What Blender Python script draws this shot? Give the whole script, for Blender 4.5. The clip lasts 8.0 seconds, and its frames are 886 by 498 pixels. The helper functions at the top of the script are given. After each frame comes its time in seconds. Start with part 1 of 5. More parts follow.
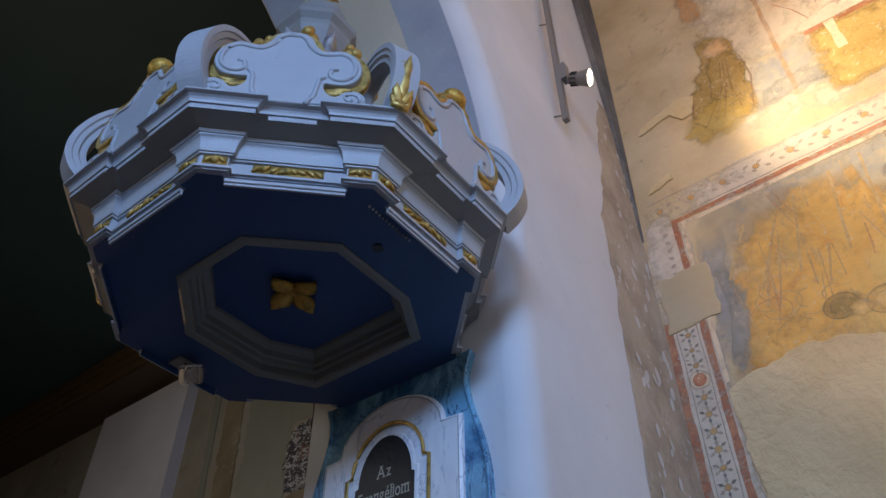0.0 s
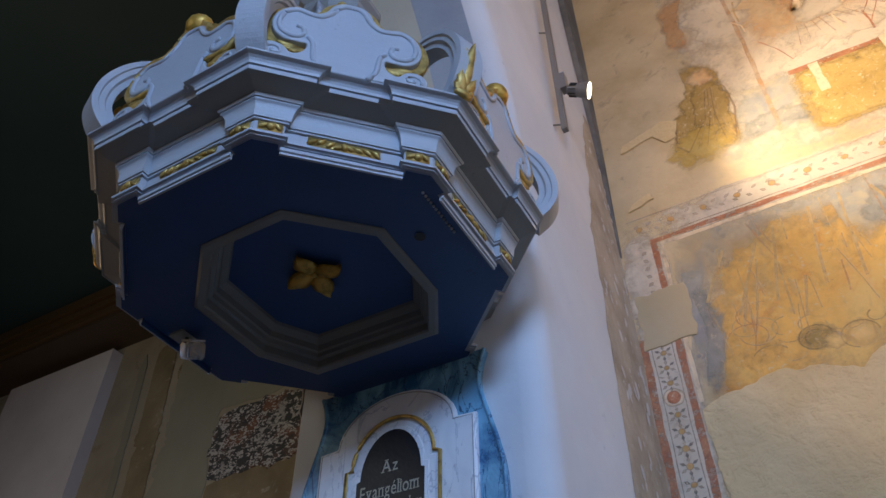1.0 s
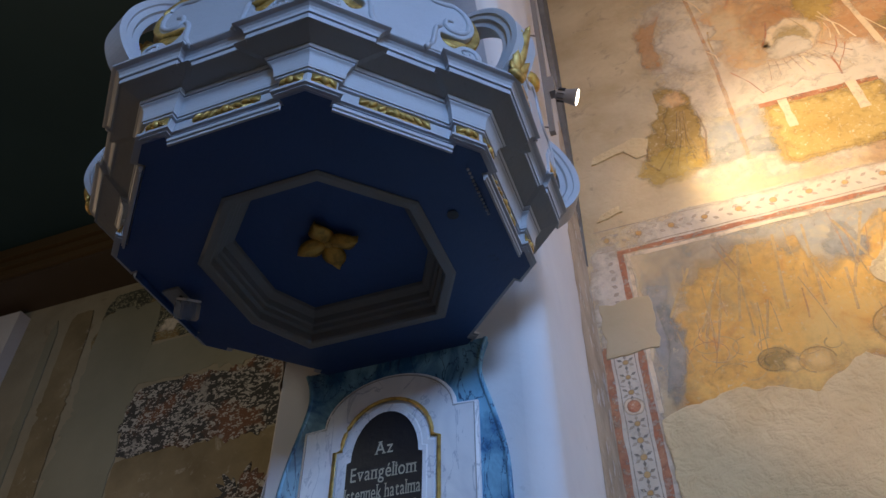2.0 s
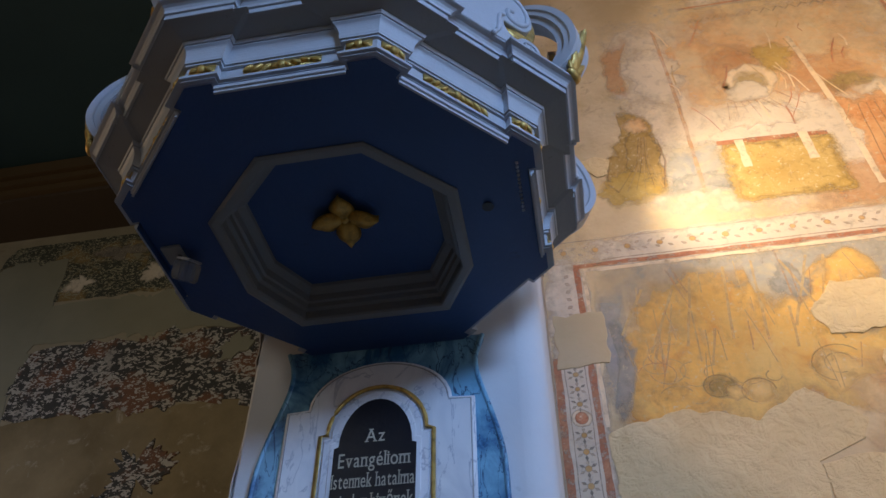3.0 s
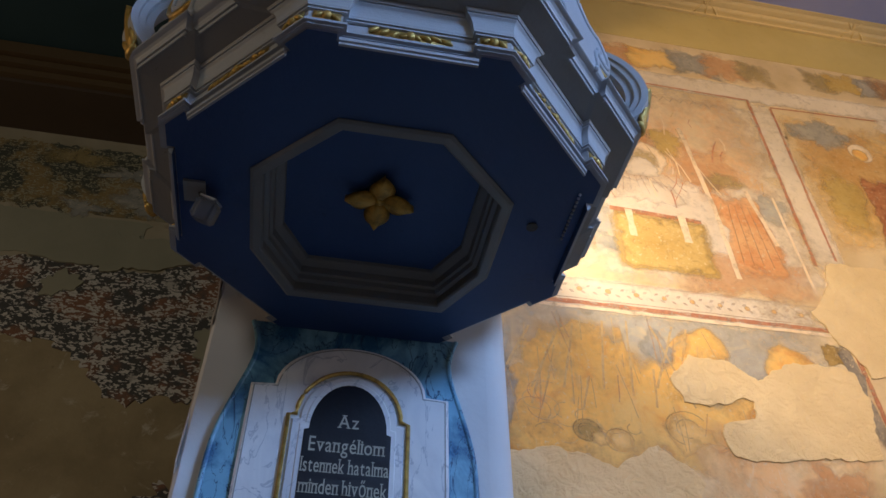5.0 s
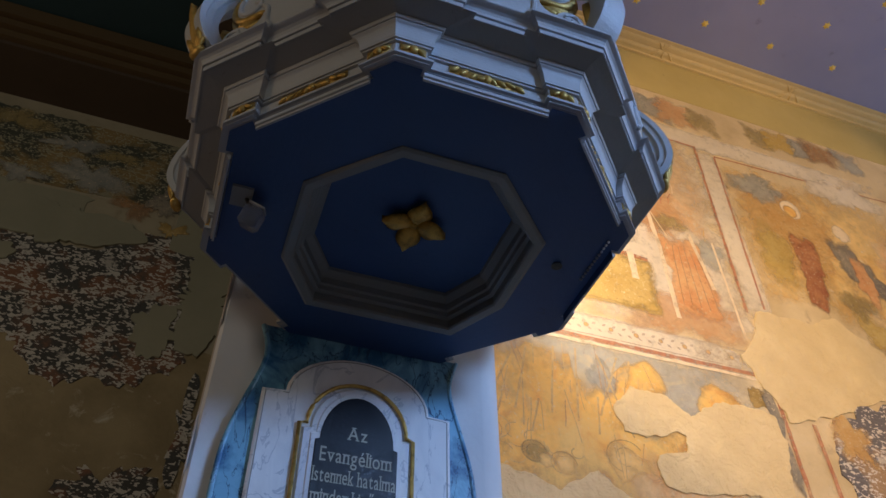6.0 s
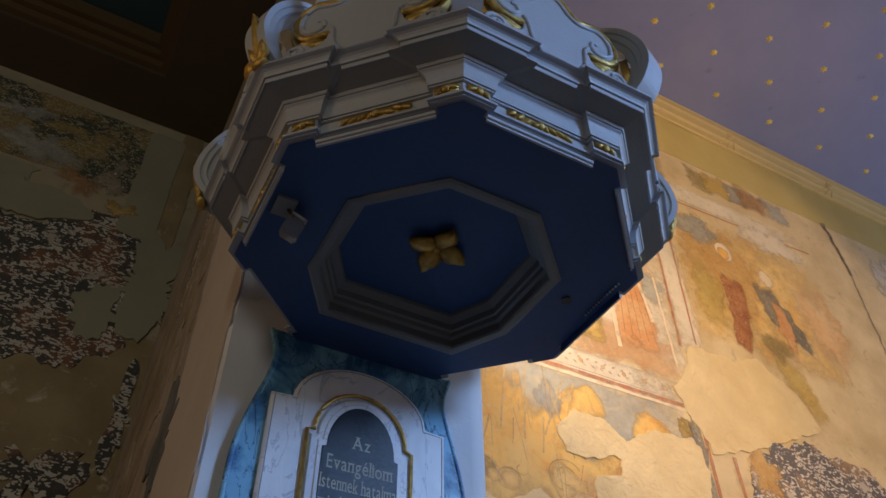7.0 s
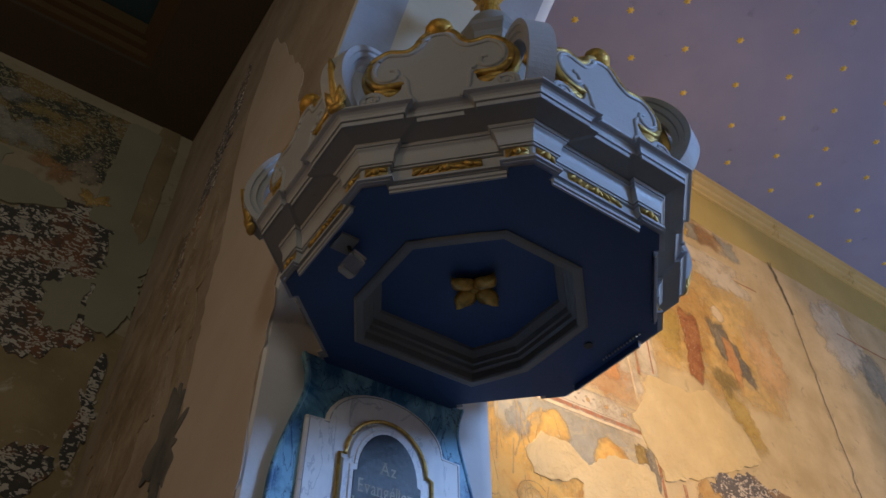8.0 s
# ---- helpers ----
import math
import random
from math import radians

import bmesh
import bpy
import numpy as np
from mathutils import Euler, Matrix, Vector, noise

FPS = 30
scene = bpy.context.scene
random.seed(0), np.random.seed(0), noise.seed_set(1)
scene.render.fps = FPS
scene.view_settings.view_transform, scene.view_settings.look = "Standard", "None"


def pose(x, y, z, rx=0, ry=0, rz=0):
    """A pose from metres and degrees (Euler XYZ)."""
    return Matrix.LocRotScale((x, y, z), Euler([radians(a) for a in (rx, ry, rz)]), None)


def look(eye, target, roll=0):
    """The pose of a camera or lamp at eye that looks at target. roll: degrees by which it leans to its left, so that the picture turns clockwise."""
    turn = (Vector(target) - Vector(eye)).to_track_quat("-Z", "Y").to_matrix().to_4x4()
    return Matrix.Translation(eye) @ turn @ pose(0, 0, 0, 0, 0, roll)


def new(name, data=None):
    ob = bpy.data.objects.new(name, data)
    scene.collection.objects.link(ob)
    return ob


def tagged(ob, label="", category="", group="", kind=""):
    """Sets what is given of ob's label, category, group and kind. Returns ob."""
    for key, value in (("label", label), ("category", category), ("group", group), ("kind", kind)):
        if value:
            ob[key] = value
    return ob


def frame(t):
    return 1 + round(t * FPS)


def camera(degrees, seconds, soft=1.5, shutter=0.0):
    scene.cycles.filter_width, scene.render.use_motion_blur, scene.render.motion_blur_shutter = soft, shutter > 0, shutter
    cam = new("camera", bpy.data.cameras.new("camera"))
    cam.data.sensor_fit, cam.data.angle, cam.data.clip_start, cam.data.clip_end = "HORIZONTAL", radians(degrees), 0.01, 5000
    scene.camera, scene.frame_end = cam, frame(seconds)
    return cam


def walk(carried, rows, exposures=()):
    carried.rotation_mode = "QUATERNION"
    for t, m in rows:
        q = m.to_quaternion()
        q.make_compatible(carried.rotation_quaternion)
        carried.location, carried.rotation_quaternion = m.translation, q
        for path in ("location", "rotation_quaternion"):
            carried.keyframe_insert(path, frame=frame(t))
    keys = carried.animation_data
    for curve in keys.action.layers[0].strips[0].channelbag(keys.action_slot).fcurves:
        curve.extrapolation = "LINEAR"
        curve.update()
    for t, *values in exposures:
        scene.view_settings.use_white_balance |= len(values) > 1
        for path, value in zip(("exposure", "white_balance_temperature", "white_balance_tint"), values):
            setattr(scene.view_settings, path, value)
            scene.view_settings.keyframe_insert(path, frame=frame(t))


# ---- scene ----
cam = camera(59.2, 8.0)
METRES, EYE, TILT, LEAN, TURN = 3.75, 1.55, 0.0, 0.0, 37.6
ROWS = [
    (0.0, 0.0, 0.0, 0.0, 0.13, 42.8, 0.14),
    (0.5, -0.0633, 0.0102, 0.0031, -3.57, 42.85, 0.12),
    (1.0, -0.1242, 0.0261, 0.0046, -8.09, 42.89, 0.07),
    (1.5, -0.1769, 0.0491, -0.0, -12.34, 42.99, 0.05),
    (3.0, -0.3442, 0.1448, 0.0021, -27.25, 43.11, 0.01),
    (3.5, -0.3914, 0.1754, 0.0051, -32.69, 43.15, -0.01),
    (4.0, -0.4382, 0.2121, 0.0029, -38.41, 43.24, 0.0),
    (4.5, -0.4813, 0.2513, 0.001, -43.32, 43.3, 0.03),
    (6.0, -0.6393, 0.361, -0.0013, -57.16, 43.44, 0.05),
    (6.5, -0.686, 0.395, -0.0045, -61.42, 43.48, 0.07),
    (7.0, -0.7331, 0.439, -0.01, -65.66, 43.56, 0.14),
    (7.5, -0.7777, 0.4814, -0.0095, -68.99, 43.59, 0.14),
    (8.0, -0.8355, 0.5236, -0.0112, -72.07, 43.66, 0.16),
]
walk(cam, [(t, pose(0, 0, EYE, TILT, LEAN, TURN) @ pose(METRES * x, METRES * y, METRES * z, 90 + pitch, roll, yaw)) for t, x, y, z, yaw, pitch, roll in ROWS])

# ---- world and light ----
world = bpy.data.worlds.new("dusk_sky")
scene.world = world
world.use_nodes = True
wn = world.node_tree.nodes
sky = wn.new("ShaderNodeTexSky")
sky.sky_type, sky.sun_disc = "NISHITA", False
sky.sun_elevation, sky.sun_rotation = radians(35), radians(150)
wn["Background"].inputs["Strength"].default_value = 0.05
world.node_tree.links.new(sky.outputs[0], wn["Background"].inputs["Color"])


def lamp(name, kind, m, energy, colour, **more):
    data = bpy.data.lights.new(name, kind)
    data.energy, data.color = energy, colour
    ob = new(name, data)
    ob.matrix_world = m
    if kind == "AREA":
        data.shape, data.size, data.size_y, data.spread = "RECTANGLE", more["size"], more["size_y"], radians(more.get("spread", 180))
    if kind == "SPOT":
        data.spot_size, data.spot_blend, data.shadow_soft_size = radians(more["cone"]), more["blend"], more["soft"]
    return ob


# daylight of the south windows, the track spot over the frescoes, and the spots of the opposite track
lamp("south_window_light", "AREA", look((2.7, -5.1, 5.6), (-2.1, 1.8, 3.4)), 142, (0.29, 0.52, 1.0), size=2.6, size_y=1.3, spread=85)
# added cool fill for the arch's east face; no window is built there
lamp("east_fill_light", "AREA", look((13.3, -1.0, 5.5), (-1.4, 1.5, 5.0)), 315, (0.74, 0.83, 1.0), size=1.8, size_y=4.0)
# added fill that lifts the dark nave wall, from an assumed opening
lamp("nave_fill_light", "AREA", look((-9.0, -7.5, 6.5), (-4.6, 6.7, 6.0)), 40, (0.86, 0.86, 0.76), size=1.4, size_y=3.0, spread=80)
lamp("track_spot_light", "SPOT", look((-1.06, 3.30, 6.28), (0.95, 3.88, 6.10)), 265, (1.0, 0.78, 0.52), cone=100, blend=0.75, soft=0.10)
OPPOSITE = (1.0, 0.64, 0.29)
lamp("opposite_track_light", "SPOT", look((1.2, -4.6, 6.8), (2.4, 4.3, 7.1)), 1350, OPPOSITE, cone=76, blend=1.0, soft=0.45)
lamp("opposite_track_light", "SPOT", look((1.5, -4.6, 6.8), (3.1, 4.3, 7.4)), 930, OPPOSITE, cone=47, blend=0.30, soft=0.06)
lamp("opposite_track_light", "SPOT", look((1.8, -4.6, 6.8), (1.2, 4.3, 5.6)), 640, OPPOSITE, cone=32, blend=0.30, soft=0.06)
# added warm fill for the west-facing sides, without any fixture
lamp("nave_warm_fill", "POINT", Matrix.Translation((-8.3, 1.6, 3.6)), 135, (1.0, 0.68, 0.40))


# ---- materials ----
def mat(name, rough=0.6, metal=0.0):
    m = bpy.data.materials.new(name)
    m.use_nodes = True
    b = m.node_tree.nodes["Principled BSDF"]
    b.inputs["Roughness"].default_value, b.inputs["Metallic"].default_value = rough, metal
    return m, m.node_tree.nodes, m.node_tree.links, b


def rgba(c):
    return (c[0], c[1], c[2], 1.0)


def noise_node(n, l, scale, detail=6.0, rough=0.6, distort=0.0, coord="Object", stretch=(1, 1, 1)):
    tc, mp, t = n.new("ShaderNodeTexCoord"), n.new("ShaderNodeMapping"), n.new("ShaderNodeTexNoise")
    mp.inputs["Scale"].default_value = stretch
    l.new(tc.outputs[coord], mp.inputs["Vector"])
    l.new(mp.outputs[0], t.inputs["Vector"])
    t.inputs["Scale"].default_value, t.inputs["Detail"].default_value = scale, detail
    t.inputs["Roughness"].default_value, t.inputs["Distortion"].default_value = rough, distort
    return t.outputs["Fac"]


def ramp(n, l, fac, stops):
    r = n.new("ShaderNodeValToRGB")
    while len(r.color_ramp.elements) < len(stops):
        r.color_ramp.elements.new(0.5)
    for e, (p, c) in zip(r.color_ramp.elements, stops):
        e.position, e.color = p, rgba(c)
    l.new(fac, r.inputs["Fac"])
    return r.outputs["Color"]


def mix(n, l, fac, a, b):
    x = n.new("ShaderNodeMix")
    x.data_type = "RGBA"
    for s, v in ((0, fac), (6, a), (7, b)):
        if isinstance(v, (float, int)):
            x.inputs[s].default_value = v
        elif isinstance(v, tuple):
            x.inputs[s].default_value = rgba(v)
        else:
            l.new(v, x.inputs[s])
    return x.outputs[2]


def bump(n, l, b, fac, strength, dist):
    u = n.new("ShaderNodeBump")
    u.inputs["Strength"].default_value, u.inputs["Distance"].default_value = strength, dist
    l.new(fac, u.inputs["Height"])
    l.new(u.outputs[0], b.inputs["Normal"])


def sstep(n, l, fac, lo, hi):
    r = n.new("ShaderNodeMapRange")
    r.interpolation_type = "SMOOTHSTEP"
    r.inputs["From Min"].default_value, r.inputs["From Max"].default_value = lo, hi
    l.new(fac, r.inputs["Value"])
    return r.outputs["Result"]


def plaster(name, c, c2, big=0.8, fine=14.0, relief=0.5, dist=0.01, stain=None, rough=0.85):
    m, n, l, b = mat(name, rough)
    base = ramp(n, l, noise_node(n, l, big, 5), [(0.35, c), (0.65, c2)])
    grain = noise_node(n, l, fine, 8, 0.65)
    dark = tuple(v * 0.72 for v in c)
    base = mix(n, l, sstep(n, l, grain, 0.62, 0.8), base, dark)
    if stain:
        base = mix(n, l, sstep(n, l, noise_node(n, l, big * 3.1, 7, 0.7, 0.6), 0.56, 0.72), base, stain)
    l.new(base, b.inputs["Base Color"])
    bump(n, l, b, noise_node(n, l, fine * 0.35, 9, 0.62, 0.4), relief, dist)
    return m


def paint(name, c, wear, rough=0.42, scale=22.0):
    m, n, l, b = mat(name, rough)
    base = ramp(n, l, noise_node(n, l, 3.0, 4), [(0.3, tuple(v * 0.9 for v in c)), (0.7, c)])
    base = mix(n, l, sstep(n, l, noise_node(n, l, scale, 9, 0.75, 0.4), 0.62, 0.72), base, wear)
    base = mix(n, l, sstep(n, l, noise_node(n, l, scale * 0.35, 10, 0.8, 1.0), 0.60, 0.78), base, tuple(0.6 * v for v in c))
    l.new(base, b.inputs["Base Color"])
    bump(n, l, b, noise_node(n, l, 42, 8, 0.7), 0.45, 0.006)
    return m


def gold_paint(name, c, rough=0.3, metal=0.65):
    m, n, l, b = mat(name, rough, metal)
    l.new(ramp(n, l, noise_node(n, l, 26, 6), [(0.3, tuple(v * 0.45 for v in c)), (0.55, c), (0.8, (c[0], c[1] * 1.1, c[2] * 1.5))]), b.inputs["Base Color"])
    bump(n, l, b, noise_node(n, l, 55, 5), 0.5, 0.006)
    return m


def pigment(name, c, c2, scale=2.5, soft=0.5, cover=1.0, rough=0.85):
    """Thin worn paint: it thins out toward the rim of its sheet and in worn spots."""
    m, n, l, b = mat(name, rough)
    tone = ramp(n, l, noise_node(n, l, scale, 7, 0.68, 0.6), [(0.36, c), (0.64, c2)])
    tone = mix(n, l, sstep(n, l, noise_node(n, l, scale * 5.3, 9, 0.75, 0.8), 0.50, 0.72), tone, tuple(0.62 * v for v in c))
    tone = mix(n, l, sstep(n, l, noise_node(n, l, scale * 3.1, 9, 0.72, 0.3, stretch=(1.3, 1, 0.8)), 0.60, 0.74), tone, (0.66, 0.55, 0.38))
    tone = mix(n, l, sstep(n, l, noise_node(n, l, 31, 6, 0.7, 0.5), 0.58, 0.66), tone, (0.70, 0.58, 0.40))
    tone = mix(n, l, sstep(n, l, noise_node(n, l, 19, 8, 0.75, 1.2), 0.62, 0.70), tone, tuple(0.5 * v for v in c))
    l.new(tone, b.inputs["Base Color"])
    bump(n, l, b, noise_node(n, l, 9, 10, 0.7), 0.55, 0.010)
    a = n.new("ShaderNodeAttribute")
    a.attribute_name = "fade"
    wear = noise_node(n, l, scale * 2.2, 8, 0.72)
    sub = n.new("ShaderNodeMath")
    sub.operation, sub.inputs[1].default_value = "MULTIPLY_ADD", 1.3
    l.new(wear, sub.inputs[0])
    l.new(a.outputs["Fac"], sub.inputs[2])
    keep = sstep(n, l, sub.outputs[0], 1.52, 1.52 - 0.8 * soft - 0.20)
    mul = n.new("ShaderNodeMath")
    mul.operation, mul.inputs[1].default_value = "MULTIPLY", cover
    l.new(keep, mul.inputs[0])
    l.new(mul.outputs[0], b.inputs["Alpha"])
    return m


def rich_pigment(name, ground, blots, soft=0.8, cover=1.0):
    """Weathered fresco colour: a ground tone with blots of other tones at several sizes, thinning out toward its rim."""
    m = pigment(name, ground, tuple(min(0.8, 1.12 * v) for v in ground), 1.4, soft, cover)
    n, l = m.node_tree.nodes, m.node_tree.links
    b = n["Principled BSDF"]
    tone = b.inputs["Base Color"].links[0].from_socket
    for k, (c, scale, lo, hi, bend, stretch) in enumerate(blots):
        f = sstep(n, l, noise_node(n, l, scale, 8, 0.66, bend, stretch=stretch), lo, hi)
        tone = mix(n, l, f, tone, c)
    l.new(tone, b.inputs["Base Color"])
    return m


def flecked(name, dark, red, white, scale=16.0, wobble=0.16, chip_at=0.36):
    """Old painted plaster hacked all over with a pick: white chips on dark and red paint."""
    m, n, l, b = mat(name, 0.9)
    tc, mp, v = n.new("ShaderNodeTexCoord"), n.new("ShaderNodeMapping"), n.new("ShaderNodeTexVoronoi")
    mp.inputs["Scale"].default_value = (1.0, 1.0, 1.7)
    l.new(tc.outputs["Object"], mp.inputs["Vector"])
    wob = n.new("ShaderNodeTexNoise")
    wob.inputs["Scale"].default_value = 9.0
    l.new(mp.outputs[0], wob.inputs["Vector"])
    add = n.new("ShaderNodeVectorMath")
    add.operation = "MULTIPLY_ADD"
    add.inputs[1].default_value = (wobble, wobble, wobble)
    l.new(wob.outputs["Color"], add.inputs[0])
    l.new(mp.outputs[0], add.inputs[2])
    l.new(add.outputs[0], v.inputs["Vector"])
    v.inputs["Scale"].default_value = scale
    chip = sstep(n, l, v.outputs["Distance"], chip_at + 0.06, chip_at - 0.05)
    under = mix(n, l, sstep(n, l, noise_node(n, l, 1.6, 5), 0.48, 0.58), dark, red)
    worn = sstep(n, l, noise_node(n, l, 2.4, 6, 0.7), 0.60, 0.66)
    base = mix(n, l, worn, mix(n, l, chip, under, white), tuple(0.8 * w for w in white))
    l.new(base, b.inputs["Base Color"])
    bump(n, l, b, v.outputs["Distance"], 0.6, 0.02)
    return m


WHITE_WALL = plaster("lilac_white_limewash", (0.62, 0.60, 0.60), (0.72, 0.70, 0.69), 0.7, 11, 0.4, 0.012)
BAND = plaster("grey_blue_limewash", (0.30, 0.33, 0.38), (0.38, 0.41, 0.45), 1.5, 30, 0.7, 0.006)
CREAM = plaster("cream_limewash", (0.50, 0.46, 0.36), (0.58, 0.54, 0.43), 1.2, 16, 0.4, 0.008)
FRESCO_WALL = plaster("ochre_grey_old_plaster", (0.48, 0.37, 0.21), (0.64, 0.52, 0.33), 1.6, 24, 0.8, 0.014, (0.40, 0.31, 0.20))
PATCH = plaster("new_lime_plaster", (0.63, 0.49, 0.27), (0.72, 0.58, 0.34), 2.2, 24, 1.0, 0.050, (0.66, 0.51, 0.28))
TAN = plaster("tan_repair_plaster", (0.44, 0.36, 0.22), (0.50, 0.41, 0.26), 1.6, 24, 0.4, 0.006)
OLD_STRIP = plaster("brown_chipped_plaster", (0.36, 0.28, 0.20), (0.54, 0.44, 0.33), 3.0, 20, 1.0, 0.03, (0.66, 0.62, 0.58))
CHIP = plaster("white_plaster_chips", (0.56, 0.52, 0.49), (0.68, 0.64, 0.60), 3.0, 20, 0.5, 0.01)
STONE = plaster("dark_grey_stone", (0.09, 0.09, 0.09), (0.19, 0.18, 0.17), 3.0, 16, 0.9, 0.02)
FRIEZE = plaster("olive_painted_frieze", (0.46, 0.36, 0.13), (0.54, 0.43, 0.17), 0.9, 12, 0.2, 0.004)
CORNICE = paint("cream_cornice_paint", (0.68, 0.52, 0.24), (0.48, 0.38, 0.20), 0.6, 9)
CEILING = plaster("violet_blue_ceiling_paint", (0.27, 0.31, 0.58), (0.37, 0.39, 0.66), 0.25, 3, 0.15, 0.01, rough=0.7)
LEFT_WALL = plaster("grey_olive_old_plaster", (0.26, 0.23, 0.16), (0.36, 0.32, 0.23), 0.8, 9, 0.6, 0.02, (0.20, 0.15, 0.09))
LEFT_BROWN = plaster("brown_bare_plaster", (0.17, 0.130, 0.068), (0.28, 0.225, 0.130), 1.1, 8, 0.9, 0.03, (0.42, 0.38, 0.30))
LEFT_GREEN = plaster("faded_green_fresco_ground", (0.22, 0.21, 0.12), (0.36, 0.33, 0.20), 1.6, 7, 0.6, 0.02, (0.10, 0.12, 0.10))
GREY_PLASTER = plaster("grey_repair_plaster", (0.22, 0.215, 0.155), (0.27, 0.26, 0.19), 0.8, 18, 0.3, 0.01)
ROUGH = plaster("rough_grey_brown_plaster", (0.30, 0.235, 0.175), (0.42, 0.34, 0.265), 1.6, 14, 0.9, 0.03, (0.33, 0.25, 0.19))
SCAR = plaster("rough_scarred_plaster", (0.28, 0.21, 0.15), (0.44, 0.36, 0.28), 4.0, 18, 1.0, 0.05, (0.52, 0.46, 0.40))
SMOOTH = plaster("smooth_rosy_plaster", (0.50, 0.41, 0.34), (0.58, 0.49, 0.42), 0.9, 10, 0.3, 0.01)
STREAK = plaster("streaked_brown_plaster", (0.22, 0.16, 0.10), (0.40, 0.32, 0.23), 2.6, 12, 1.0, 0.04, (0.46, 0.40, 0.33))
FLECK = flecked("hacked_red_and_black_fresco", (0.050, 0.050, 0.048), (0.17, 0.085, 0.05), (0.42, 0.40, 0.36), 9.5, 0.42, 0.43)
FLECK_GREY = flecked("hacked_grey_fresco", (0.12, 0.11, 0.12), (0.30, 0.20, 0.12), (0.56, 0.50, 0.45), 9.0, 0.5, 0.40)
MOTTLE = flecked("mottled_green_fresco", (0.055, 0.060, 0.045), (0.24, 0.17, 0.07), (0.30, 0.28, 0.19), 6.5, 0.9, 0.40)
FLOOR = plaster("worn_stone_floor", (0.15, 0.145, 0.14), (0.22, 0.21, 0.20), 0.8, 10, 0.4, 0.01)
DARK_WOOD = paint("dark_brown_ceiling_wood", (0.072, 0.050, 0.034), (0.03, 0.021, 0.014), 0.6, 6)
TRIM_WOOD = paint("brown_gilt_trim", (0.10, 0.065, 0.03), (0.06, 0.04, 0.02), 0.5, 12)
TEAL = plaster("dark_teal_ceiling_paint", (0.017, 0.048, 0.064), (0.024, 0.062, 0.080), 0.4, 8, 0.1, 0.004, rough=0.6)
WOOD_WHITE = paint("white_oil_paint_on_wood", (0.46, 0.47, 0.49), (0.26, 0.25, 0.24), 0.42, 18)
# grey paint of lantern and fittings; on the cornice soffit it paints in shade
WOOD_GREY_AND_SHADE = paint("grey_oil_paint_and_soffit_shade", (0.30, 0.30, 0.29), (0.16, 0.15, 0.13), 0.5, 18)
# white paint of the underside frame, with its shadow put into a darker grey
WOOD_WHITE_SHADED = paint("white_oil_paint_darkened_as_shade", (0.23, 0.235, 0.225), (0.14, 0.13, 0.12), 0.5, 18)
BLUE = paint("dark_blue_oil_paint", (0.030, 0.076, 0.205), (0.017, 0.034, 0.096), 0.5, 9)
GOLD = gold_paint("worn_gilding", (0.60, 0.39, 0.11), 0.46)
STAR_GOLD = paint("yellow_gilt_paint", (0.92, 0.72, 0.16), (0.75, 0.52, 0.11), 0.4, 30)
DULL_GOLD = gold_paint("dull_gilding", (0.66, 0.37, 0.06), 0.42, 0.4)
SILVER = gold_paint("silver_leaf", (0.55, 0.55, 0.58), 0.35)
BLACK = paint("black_glossy_paint", (0.006, 0.007, 0.012), (0.012, 0.012, 0.016), 0.3, 12)
LETTER = paint("pale_gilt_lettering", (0.40, 0.37, 0.29), (0.30, 0.25, 0.17), 0.5, 60)
STEEL = paint("grey_painted_metal", (0.20, 0.19, 0.18), (0.12, 0.12, 0.11), 0.4, 30)
DARK_METAL = paint("black_metal", (0.03, 0.03, 0.03), (0.05, 0.05, 0.05), 0.4, 30)


def marble(name, ground, cloud, vein, scale, rough=0.35, tilt=0.0):
    m, n, l, b = mat(name, rough)
    base = ramp(n, l, noise_node(n, l, scale, 6, 0.6, 1.2, stretch=(1, 1, 0.55)), [(0.40, ground), (0.60, cloud)])
    line = noise_node(n, l, scale * 0.8, 5, 0.55, 2.2, stretch=(1.5, 1, 0.7))
    near = n.new("ShaderNodeMath")
    near.operation, near.inputs[1].default_value = "SUBTRACT", 0.5
    l.new(line, near.inputs[0])
    absv = n.new("ShaderNodeMath")
    absv.operation = "ABSOLUTE"
    l.new(near.outputs[0], absv.inputs[0])
    base = mix(n, l, sstep(n, l, absv.outputs[0], 0.018, 0.001), base, vein)
    l.new(base, b.inputs["Base Color"])
    bump(n, l, b, noise_node(n, l, 18, 6), 0.15, 0.004)
    return m


BLUE_MARBLE = marble("blue_marbled_paint", (0.025, 0.115, 0.25), (0.20, 0.43, 0.58), (0.025, 0.07, 0.15), 5.0)
WHITE_MARBLE = marble("white_marbled_paint", (0.60, 0.61, 0.64), (0.74, 0.74, 0.75), (0.46, 0.48, 0.53), 4.0)

glass_m, gn, gl, gb = mat("clear_lamp_glass", 0.08)
gb.inputs["Transmission Weight"].default_value = 0.85
gb.inputs["Base Color"].default_value = (0.66, 0.69, 0.74, 1)
glow_m, en, el, eb = mat("lit_lamp_lens", 0.3)
eb.inputs["Emission Color"].default_value = (1.0, 0.86, 0.62, 1)
eb.inputs["Emission Strength"].default_value = 12.0

# ---- mesh helpers ----


def part(name, bm, material, parent=None, label="", smooth=False):
    bmesh.ops.recalc_face_normals(bm, faces=bm.faces)
    me = bpy.data.meshes.new(name)
    bm.to_mesh(me)
    bm.free()
    for s in material if isinstance(material, (list, tuple)) else [material]:
        me.materials.append(s)
    if smooth:
        for p in me.polygons:
            p.use_smooth = True
    ob = new(name, me)
    ob.parent = parent
    if label:
        ob["label"] = label
    return ob


